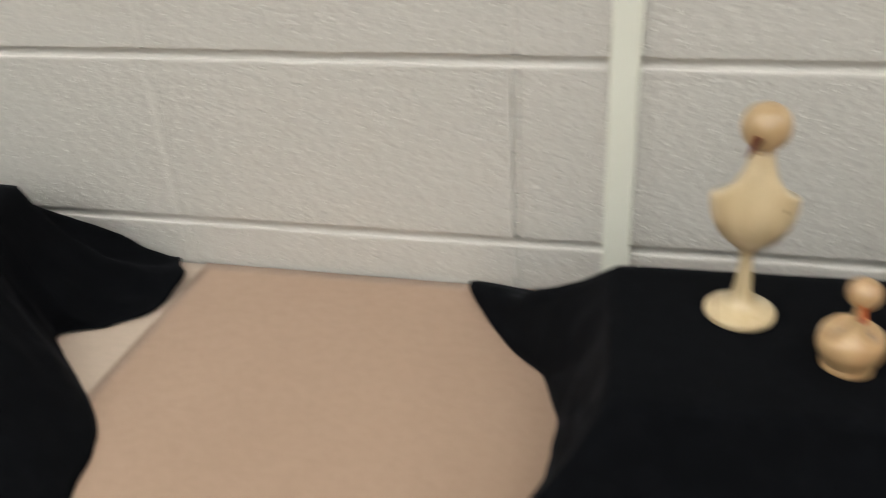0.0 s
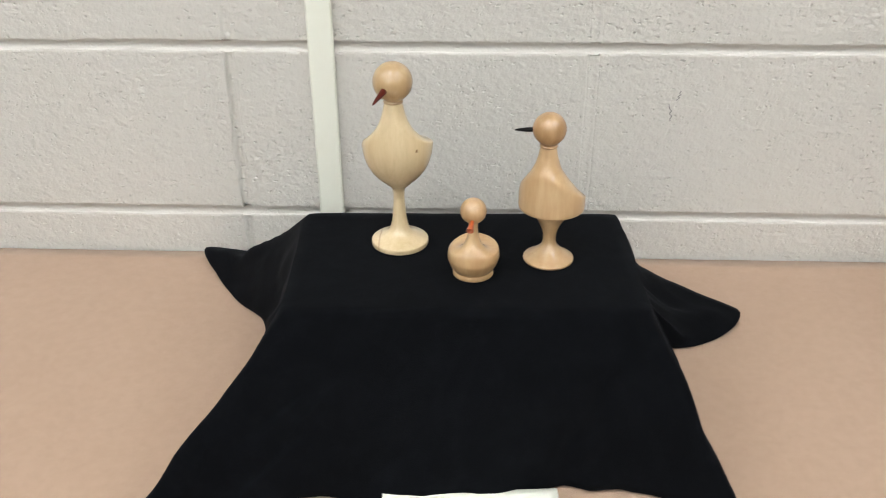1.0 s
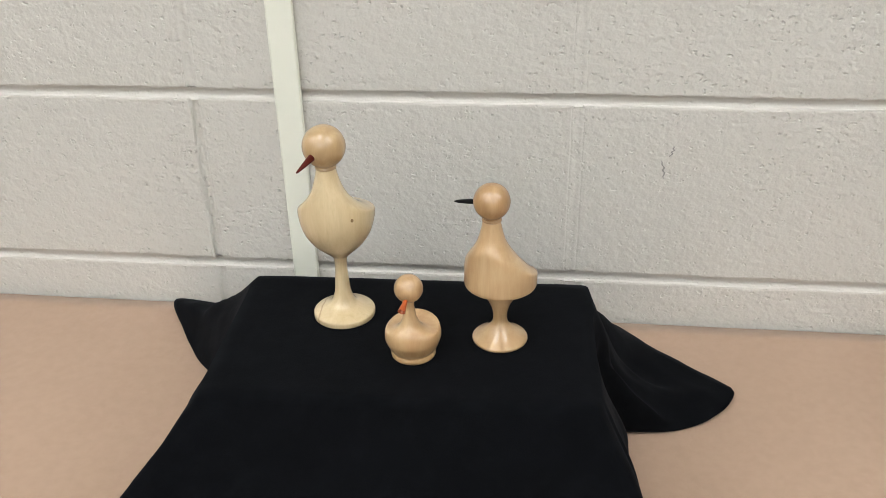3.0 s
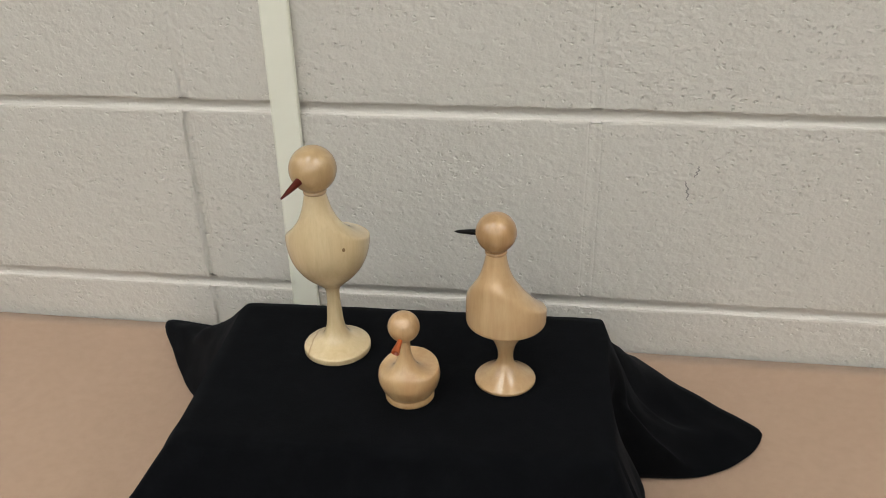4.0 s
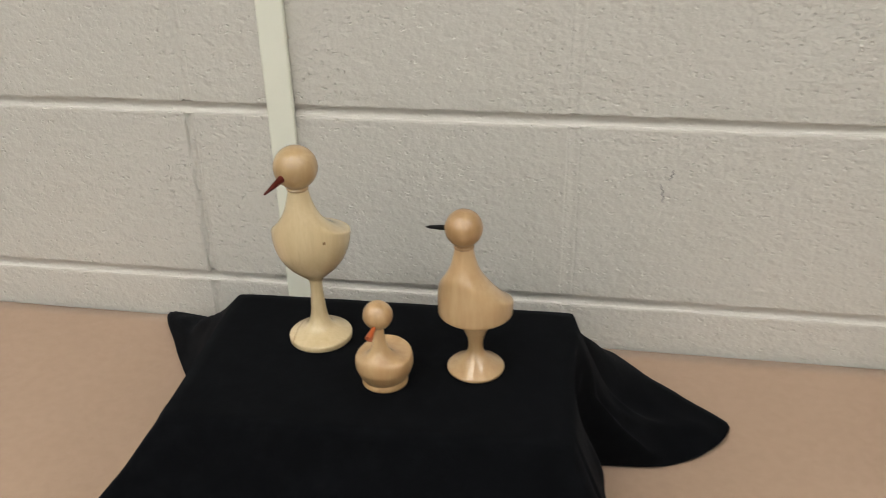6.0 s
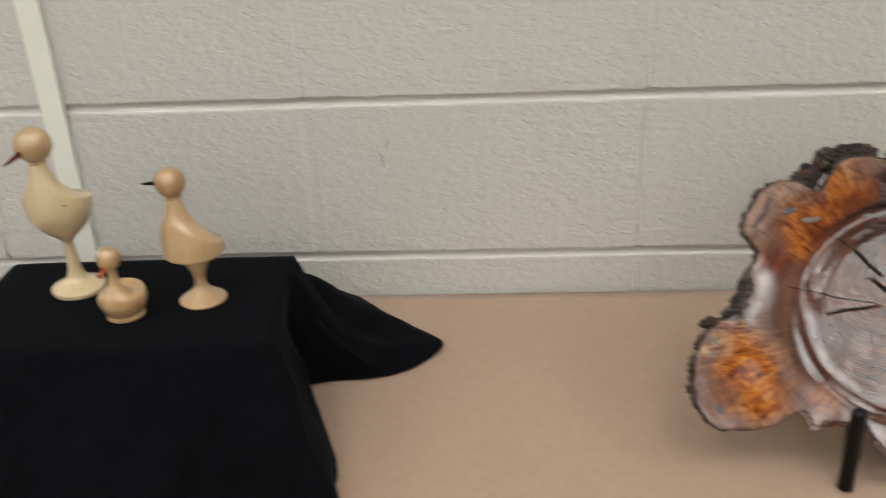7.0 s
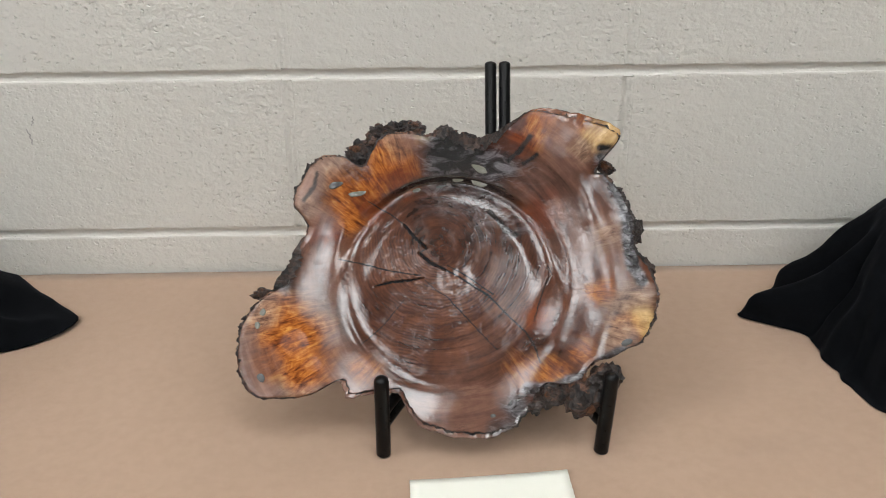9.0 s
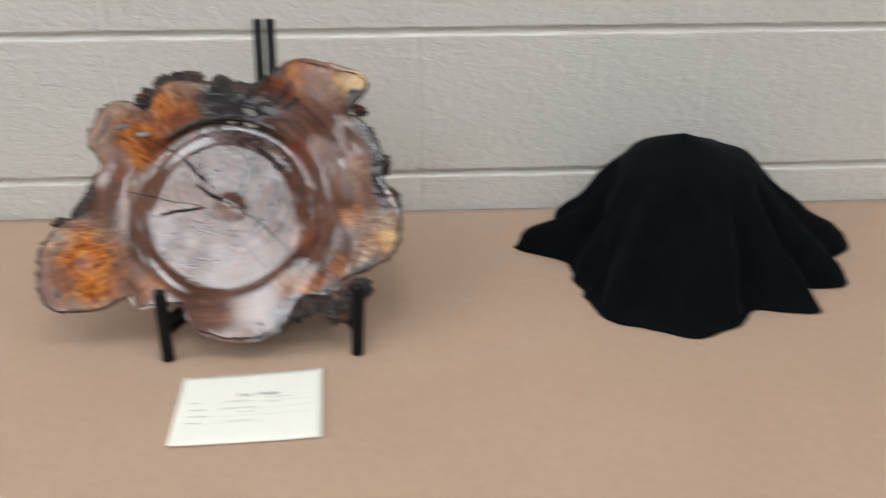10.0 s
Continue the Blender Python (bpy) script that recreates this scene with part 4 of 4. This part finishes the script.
    verts, faces = [(0, 0, dish_depth(0, 0, 0.2))], []
    for i in range(na):
        a = 360 * i / na
        for f in shares:
            r = edges[i] * f
            verts.append((r * math.cos(radians(a)), r * math.sin(radians(a)), dish_depth(r, a, edges[i])))
        for f, d in ((0.985, -0.012), (0.8, -0.022), (0.5, -0.040), (0.25, -0.040)):
            r = edges[i] * f
            verts.append((r * math.cos(radians(a)), r * math.sin(radians(a)), dish_depth(edges[i], a, edges[i]) * smooth(0.4, 1, f) + d))
    n = nr + 4
    for i in range(na):
        l = (i + 1) % na
        faces.append((0, 1 + i * n, 1 + l * n))
        for j in range(n - 1):
            faces.append((1 + i * n + j, 1 + i * n + j + 1, 1 + l * n + j + 1, 1 + l * n + j))
    faces.append(tuple(1 + i * n + n - 1 for i in range(na))[::-1])
    co = np.array(verts)
    # wandering borders between the kinds of wood
    wx = np.array([0.006 * fbm(v[0] * 45, v[1] * 45, 1.0, 4) for v in verts])
    wy = np.array([0.006 * fbm(v[0] * 45, v[1] * 45, 9.0, 4) for v in verts])
    x, y = co[:, 0] + wx, co[:, 1] + wy
    share = np.zeros((len(verts), 8))

    def lay(kind, f):
        share[:, :7] *= (1 - f)[:, None]
        share[:, KINDS.index(kind)] += f

    for region in (LEFT_LOBE, UPPER_LEFT, TOP, RIGHT, LOWER):
        for px, py, reach, kind, amount in region:
            lay(kind, amount * ease_array(1.35 - np.hypot(x - px, y - py) / reach * 0.95))
    for kind, half, amount, line in BANDS:
        lay(kind, amount * ease_array(1.6 - off_line(co[:, 0] + 0.4 * wx, co[:, 1] + 0.4 * wy, line) / half))
    # dark seam along the top of the turned step
    r, ang = np.hypot(co[:, 0], co[:, 1]), np.degrees(np.arctan2(co[:, 1], co[:, 0]))
    lay("dark", 0.97 * ease_array(1.5 - np.abs(r - 0.0990 + 0.15 * wx) / 0.0024) * ease_array((ang - 52) / 14) * ease_array((140 - ang) / 25))
    for half, amount, line in GAPS + HAIRLINES:
        d = off_line(co[:, 0] + 0.10 * wx, co[:, 1] + 0.10 * wy, line)
        if half > 0.001:
            co[:, 2] -= 0.0024 * min(1, half / 0.002) * ease_array(1.0 - d / (half * 0.8))
        else:
            lay("dark", 0.8 * amount * ease_array(1.4 - d / (half + 0.0002)))
    # shares of the mixing chain, last kind first
    chain, left = np.zeros((len(verts), 8)), np.ones(len(verts))
    for k in range(6, -1, -1):
        chain[:, k] = np.clip(share[:, k] / np.maximum(left, 1e-6), 0, 1)
        left = left - share[:, k]
    me = mesh_of("dish", co.tolist(), faces)
    for name, cols in (("grain_a", chain[:, :4]), ("grain_b", chain[:, 4:])):
        at = me.attributes.new(name, "FLOAT_COLOR", "POINT")
        at.data.foreach_set("color", cols.ravel())
    put("dish", me, M_BURL, thing)
    # rough bark left round the edge
    def barky(a):
        """Where the edge keeps a wide band of bark, by degrees."""
        return max(smooth(66, 72, a) * (1 - smooth(92, 98, a)), smooth(166, 172, a) * (1 - smooth(181, 185, a)))

    na2, prof = 1500, ((-0.0014, 0.0006), (0.0004, 0.0002), (0.0014, -0.006), (0.0006, -0.013), (-0.006, -0.017))
    verts, faces = [], []
    for i in range(na2):
        a = 360 * i / na2
        c, s = math.cos(radians(a)), math.sin(radians(a))
        e = rim_reach(a)
        wild = 0.45 + 0.9 * smooth(-0.2, 0.6, fbm(c * 2.3, s * 2.3, 12.0))
        z0 = dish_depth(e, a, e)
        bare = max(smooth(216, 226, a) * (1 - smooth(288, 298, a)), smooth(40, 44, a) * (1 - smooth(60, 66, a)))
        for k, (dr, dz) in enumerate(prof):
            q = fbm(c * 26 + k, s * 26, 2.0 + k * 0.4) + 0.55 * fbm(c * 70, s * 70, 4.0 + k * 0.9, 4)
            dr -= 0.0042 * bare
            r = e + dr + (0.0045 * wild * q if k else (-0.0105 + 0.004 * q) * barky(a))
            verts.append((r * c, r * s, z0 + dz * (0.7 + 0.6 * wild) + (0.002 * wild * fbm(c * 40, s * 40, k) if k else 0.0035 * barky(a)) + (0.0015 * barky(a) if k == 1 else 0)))
    m = len(prof)
    for i in range(na2):
        l = (i + 1) % na2
        for k in range(m - 1):
            faces.append((i * m + k, i * m + k + 1, l * m + k + 1, l * m + k))
    put("bark_edge", mesh_of("bark_edge", verts, faces), M_BARK, thing, "dark rough bark edge")

    # lumps of bark that stand out behind the edge
    def lump(x, y, wide, tall, deep, turn, seed):
        bm = bmesh.new()
        bmesh.ops.create_icosphere(bm, subdivisions=4, radius=1)
        for v in bm.verts:
            p = v.co.copy()
            plates = abs(fbm(p.x * 1.9, p.y * 1.9, p.z * 1.9 + seed, 2))
            k = 0.92 + 0.30 * fbm(p.x * 1.3, p.y * 1.3, p.z * 1.3 + seed, 2) + 0.50 * plates + 0.14 * fbm(p.x * 5, p.y * 2.5, p.z * 5 + seed, 3)
            v.co = Vector((p.x * wide, p.y * tall, p.z * deep)) * k
        bmesh.ops.transform(bm, matrix=Matrix.Translation((x, y, -0.010)) @ pose(0, 0, 0, 0, 0, turn), verts=bm.verts)
        part("bark_lump", bm, M_BARK, thing, "crumbly dark bark lump", True)

    upper = (
        (-0.040, 0.144, 0.0125, 0.0095, 0.009, 0, 1.0), (-0.056, 0.144, 0.0110, 0.0075, 0.009, 25, 2.0), (-0.071, 0.138, 0.0095, 0.0110, 0.009, 10, 3.0),
        (-0.087, 0.122, 0.0110, 0.0110, 0.008, 40, 4.0), (-0.095, 0.117, 0.0060, 0.0080, 0.007, 20, 4.6), (-0.007, 0.141, 0.0120, 0.0065, 0.008, 5, 5.0),
        (0.015, 0.136, 0.0120, 0.0050, 0.007, -5, 5.5), (0.125, -0.100, 0.0200, 0.0165, 0.012, 10, 7.0),
    )
    lower = (
        (0.145, -0.084, 0.0150, 0.0125, 0.012, 35, 9.5), (0.096, -0.100, 0.0130, 0.0100, 0.011, 0, 8.0), (0.081, -0.108, 0.0100, 0.0080, 0.009, 30, 8.5),
        (0.144, 0.111, 0.0080, 0.0055, 0.008, -30, 11.0), (0.179, 0.013, 0.0090, 0.0130, 0.009, 10, 12.0), (0.172, 0.051, 0.0060, 0.0110, 0.008, -5, 13.0),
        (-0.175, -0.014, 0.0085, 0.0055, 0.008, 0, 14.0),
    )
    for x, y, wide, tall, deep, turn, seed in upper + lower:
        lump(x, y, wide, tall, deep, turn, seed)

    # dark filling along the cracks, sunk where they gape
    def crack(half, line, seed):
        verts, faces, spans = [], [], []
        for (ax, ay), (bx, by) in zip(line, line[1:]):
            steps = max(4, int(math.hypot(bx - ax, by - ay) / 0.0012))
            spans += [(ax + (bx - ax) * k / steps, ay + (by - ay) * k / steps) for k in range(steps)]
        spans.append(line[-1])
        last = len(spans) - 1
        dip = 0.0016 if half > 0.001 else 0.0001
        for k, (x, y) in enumerate(spans):
            (ax, ay), (bx, by) = spans[max(k - 1, 0)], spans[min(k + 1, last)]
            ln = math.hypot(bx - ax, by - ay)
            nx, ny = -(by - ay) / ln, (bx - ax) / ln
            off = 0.0008 * fbm(x * 130, y * 130, seed) + 0.0005 * fbm(x * 700, y * 700, seed + 2)
            w = 0.95 * half * (0.18 + 0.82 * math.sin(math.pi * (0.02 + 0.96 * k / last)) ** 0.9) * (0.8 + 0.8 * fbm(x * 420, y * 420, seed + 4))
            for sgn in (-1, 0, 1):
                px, py = x + nx * (off + sgn * w), y + ny * (off + sgn * w)
                r, a = math.hypot(px, py), math.degrees(math.atan2(py, px)) % 360
                verts.append((px, py, dish_depth(r, a, rim_reach(a)) + 0.0003 - (0 if sgn else dip)))
        for k in range(last):
            for q in (0, 1):
                faces.append((k * 3 + q, k * 3 + q + 1, k * 3 + q + 4, k * 3 + q + 3))
        put("crack", mesh_of("crack", verts, faces), M_CRACK, thing, "black crack in the wood")

    for k, (half, amount, line) in enumerate(GAPS + HAIRLINES):
        crack(half, line, k * 1.7)

    # small stone-filled holes
    def inlay(x, y, rx, ry, turn, material, label):
        r, a = math.hypot(x, y), math.degrees(math.atan2(y, x)) % 360
        bm = bmesh.new()
        bmesh.ops.create_uvsphere(bm, u_segments=20, v_segments=8, radius=1)
        for v in bm.verts:
            k = 1 + 0.12 * fbm(v.co.x * 2, v.co.y * 2, x * 90)
            v.co = Vector((v.co.x * rx * k, v.co.y * ry * k, v.co.z * 0.0005))
        bmesh.ops.transform(bm, matrix=pose(x, y, dish_depth(r, a, rim_reach(a)) + 0.0002, 0, 0, turn), verts=bm.verts)
        part("inlay", bm, material, thing, label, True)

    inlay(-0.106, 0.09, 0.0082, 0.0034, 28, M_STONE, "dark grey oval inlay")
    inlay(-0.087, 0.082, 0.0082, 0.0030, 10, M_OLIVE, "olive-grey sliver inlay")
    inlay(-0.033, 0.088, 0.0040, 0.0019, 14, M_OLIVE, "glossy chip inlay")
    inlay(-0.01, 0.092, 0.0048, 0.0014, 12, M_STONE, "dark chip inlay")
    inlay(0.027, 0.095, 0.0078, 0.0040, -14, M_OLIVE, "olive-grey oval inlay")
    inlay(0.007, 0.098, 0.0060, 0.0026, 10, M_OLIVE, "olive-grey chip inlay")
    inlay(0.026, 0.108, 0.0085, 0.0040, -40, M_OLIVE, "olive-grey oval inlay")
    inlay(-0.172, -0.031, 0.0026, 0.0040, -20, M_OLIVE, "grey speck inlay")
    inlay(-0.176, -0.043, 0.0026, 0.0034, 0, M_OLIVE, "grey speck inlay")
    inlay(-0.17, -0.091, 0.0036, 0.0044, 40, M_STONE, "grey speck inlay")
    inlay(0.163, -0.051, 0.0054, 0.0028, 22, M_STONE, "dark grey oval inlay")
    inlay(-0.155, -0.001, 0.0060, 0.0080, -35, M_OLIVE, "olive-grey oval inlay")
    inlay(0.043, -0.12, 0.0026, 0.0020, 0, M_STONE, "grey speck inlay")
    return tagged(thing, "glossy natural-edge burl dish with bark rim, cracks and inlays", "wooden dish")


burl_dish()


def display_easel():
    thing = new("display_easel")
    for x, lean in ((0.938, 0.001), (1.139, 0.005)):
        part("front_post", rod_bm((x, -0.375, TABLE_Z + 0.001), (x + lean, -0.372, 0.843), 0.0068, 24, 0.006), M_EASEL, thing, "", True)
        inner = 0.974 if x < 1.04 else 1.104
        part("arm", rod_bm((x, -0.372, 0.788), (inner, -0.286, 0.788), 0.0054, 16), M_EASEL, thing, "", True)
        part("arm", rod_bm((x, -0.371, 0.801), (inner, -0.286, 0.801), 0.0054, 16), M_EASEL, thing, "", True)
    for x in (1.0418, 1.0548):
        part("upright", rod_bm((x + 0.001, -0.300, TABLE_Z + 0.001), (x, -0.214, 1.083), 0.0054, 20, 0.003), M_EASEL, thing, "", True)
    part("crossbar", rod_bm((0.966, -0.286, 0.788), (1.112, -0.286, 0.788), 0.0054, 16), M_EASEL, thing, "", True)
    part("crossbar", rod_bm((0.966, -0.286, 0.801), (1.112, -0.286, 0.801), 0.0054, 16), M_EASEL, thing, "", True)
    part("rear_leg", rod_bm((1.048, -0.085, TABLE_Z + 0.001), (1.048, -0.236, 0.985), 0.0050, 20), M_EASEL, thing, "", True)
    part("hinge", rod_bm((1.036, -0.238, 0.985), (1.061, -0.238, 0.985), 0.0042, 16), M_EASEL, thing, "", True)
    return tagged(thing, "black lacquered tabletop display easel holding the burl dish", "easel")


display_easel()


# ---- printed cards ----
def letters(text, size):
    """Flat letters of the built-in font, as a mesh centred on its baseline."""
    curve = bpy.data.curves.new("letters", "FONT")
    curve.body, curve.size, curve.align_x, curve.resolution_u = text, size, "CENTER", 3
    ob = new("letters", curve)
    me = bpy.data.meshes.new_from_object(ob.evaluated_get(bpy.context.evaluated_depsgraph_get()))
    bpy.data.objects.remove(ob)
    bpy.data.curves.remove(curve)
    return me


def printed_card(corners, title, lines, label, lift=0.0):
    """A sheet of card stock lying on the cloth, with a title and lines of print: start, end, height on the sheet in shares of its width and depth, and stroke."""
    thing = new("printed_card")
    bl, br, tr, tl = [Vector((*c, 0)) for c in corners]

    def at(u, v, dz):
        p = bl.lerp(br, u).lerp(tl.lerp(tr, u), v)
        return (p.x, p.y, TABLE_Z + 0.0022 + lift * smooth(0.45, 0.75, v) + 0.0012 * (2 * abs(u - 0.5)) ** 3 + dz)

    n = 16
    verts = [at(i / n, j / n, 0) for i in range(n + 1) for j in range(n + 1)]
    faces = [(i * (n + 1) + j, (i + 1) * (n + 1) + j, (i + 1) * (n + 1) + j + 1, i * (n + 1) + j + 1) for i in range(n) for j in range(n)]
    sheet = put("sheet", mesh_of("sheet", verts, faces), M_CARD, thing)
    so = sheet.modifiers.new("thickness", "SOLIDIFY")
    so.thickness, so.offset = 0.0005, -1
    if title:
        me = letters(title, 0.0080)
        for v in me.vertices:
            v.co = at(0.545 + v.co.x / 0.141, 0.645 + v.co.y / 0.110, 0.0003)
        put("title", me, M_PRINT, thing, "dark printed title")
    for u0, u1, v, h in lines:
        vs = [at(u0 + (u1 - u0) * k / 6, v + q * h, 0.0003) for k in range(7) for q in (-0.5, 0.5)]
        put("print_line", mesh_of("print_line", vs, [(2 * k, 2 * k + 2, 2 * k + 3, 2 * k + 1) for k in range(6)]), M_INK, thing, "grey printed line")
    return tagged(thing, label, "printed card", "exhibit cards")


printed_card(((0.968, -0.520), (1.110, -0.514), (1.104, -0.402), (0.963, -0.413)), "3 for 1 Raffle",
             ((0.09, 0.16, 0.580, 0.014), (0.09, 0.20, 0.480, 0.014), (0.09, 0.22, 0.385, 0.014), (0.09, 0.19, 0.290, 0.014),
              (0.27, 0.93, 0.560, 0.003), (0.27, 0.93, 0.465, 0.003), (0.27, 0.93, 0.370, 0.003), (0.27, 0.60, 0.275, 0.003),
              (0.32, 0.50, 0.585, 0.012), (0.60, 0.78, 0.610, 0.008), (0.60, 0.70, 0.545, 0.008), (0.30, 0.54, 0.485, 0.009), (0.42, 0.54, 0.420, 0.009), (0.34, 0.54, 0.300, 0.009)),
             "cream printed raffle card lying before the burl dish")
printed_card(((0.212, -0.518), (0.356, -0.508), (0.349, -0.409), (0.206, -0.416)), "", ((0.38, 0.70, 0.80, 0.03), (0.09, 0.20, 0.55, 0.016), (0.09, 0.20, 0.42, 0.016), (0.32, 0.6, 0.55, 0.012)),
             "cream printed exhibit card lapping over the black cloth's hem", 0.0055)


# ---- wall blocks and joints ----
BLOCK_W, BLOCK_H, JOINT = 0.4064, 0.2032, 0.0098


def block_mesh(seed):
    """A block face with worn, uneven edges; origin at its lower left joint corner."""
    w, h, g = BLOCK_W, BLOCK_H, JOINT / 2
    ring = []
    nx, nz = 22, 10
    for k in range(nx):
        ring.append((g + (w - 2 * g) * k / nx, g, 0, 1))
    for k in range(nz):
        ring.append((w - g, g + (h - 2 * g) * k / nz, -1, 0))
    for k in range(nx):
        ring.append((w - g - (w - 2 * g) * k / nx, h - g, 0, -1))
    for k in range(nz):
        ring.append((g, h - g - (h - 2 * g) * k / nz, 1, 0))
    verts, n = [], len(ring)
    for inset, depth in ((0.0, 0.012), (0.0002, 0.0022), (0.0010, 0.0006), (0.0028, 0.0)):
        for x, z, ix, iz in ring:
            j = 0.0011 * fbm(x * 26, z * 26, seed * 3.7) + 0.0006 * fbm(x * 90, z * 90, seed)
            corner = min(x - g, w - g - x) < 0.001 and min(z - g, h - g - z) < 0.001
            ux = (1 if x < w / 2 else -1) if corner else ix
            uz = (1 if z < h / 2 else -1) if corner else iz
            verts.append((x + ux * (inset + (j if ix or corner else 0)), depth, z + uz * (inset + (j if iz or corner else 0))))
    faces = []
    for k in range(3):
        for i in range(n):
            l = (i + 1) % n
            faces.append((k * n + i, k * n + l, (k + 1) * n + l, (k + 1) * n + i))
    faces.append(tuple(3 * n + i for i in range(n)))
    me = mesh_of("block", verts, faces, False)
    me.materials.append(M_BLOCK)
    return me


block_kinds = [block_mesh(k + 1) for k in range(6)]
for col in range(-8, 10):
    for row in range(14):
        ob = new("block", block_kinds[(col * 5 + row * 3 + col * row) % 6])
        ob.parent = wall
        ob.location = (col * BLOCK_W, 0.0004 * math.sin(col * 12.9 + row * 78.2), row * BLOCK_H)


def bed_joint(z):
    """A tooled concave bed joint running along the wall."""
    steps, verts, faces = 700, [], []
    prof = ((0.0068, 0.0012), (0.0048, 0.0040), (0.0020, 0.0062), (-0.0020, 0.0062), (-0.0048, 0.0036), (-0.0070, 0.0012))
    for i in range(steps + 1):
        x = X0 + (X1 - X0) * i / steps
        wob = 0.0006 * fbm(x * 9, z, 0) + 0.0004 * fbm(x * 60, z, 3)
        for k, (dz, dy) in enumerate(prof):
            verts.append((x, dy + 0.0007 * fbm(x * 40, z + k, 5), z + dz + wob))
    m = len(prof)
    for i in range(steps):
        for k in range(m - 1):
            faces.append((i * m + k, i * m + k + 1, (i + 1) * m + k + 1, (i + 1) * m + k))
    put("bed_joint", mesh_of("bed_joint", verts, faces), M_MORTAR, wall)


def head_joint(x, z, deep):
    """An upright joint, struck nearly flush and painted over."""
    steps, verts, faces = 30, [], []
    prof = ((-0.0075, 0.0008), (-0.0056, min(deep, -0.0002)), (-0.0040, deep), (0.0024, deep * 0.55), (0.0054, min(deep, -0.0002)), (0.0078, 0.0008))
    for i in range(steps + 1):
        zz = z + 0.0078 + (BLOCK_H - 0.0156) * i / steps
        for k, (dx, dy) in enumerate(prof):
            verts.append((x + dx + 0.0006 * fbm(zz * 20, x, 1), dy + 0.0003 * fbm(zz * 45, x + k * 0.3, 2), zz))
    m = len(prof)
    for i in range(steps):
        for k in range(m - 1):
            faces.append((i * m + k, (i + 1) * m + k, (i + 1) * m + k + 1, i * m + k + 1))
    put("head_joint", mesh_of("head_joint", verts, faces), M_BLOCK, wall)


for row in range(1, 14):
    bed_joint(row * BLOCK_H)
for col in range(-2, 6):
    for row in range(2, 9):
        head_joint(col * BLOCK_W, row * BLOCK_H, 0.0052 if col == 0 and row in (3, 4) else 0.0026 if col in (0, 2, 3) else 0.0007)


def scuff(x, z, tall, lean):
    """A thin grey scratch in the wall paint."""
    verts, faces = [], []
    for k in range(13):
        f = k / 12
        cx, w = x + lean * f + 0.0022 * fbm(f * 5, x * 9, 1), 0.0007 * math.sin(math.pi * (0.08 + 0.84 * f)) + 0.0002
        verts += [(cx - w, -0.0011, z + tall * f), (cx + w, -0.0011, z + tall * f)]
        if k:
            faces.append((2 * k - 2, 2 * k - 1, 2 * k + 1, 2 * k))
    put("scuff_mark", mesh_of("scuff_mark", verts, faces), M_SCUFF, wall)


scuff(0.498, 0.934, 0.020, -0.004)
scuff(0.502, 0.958, 0.012, 0.003)
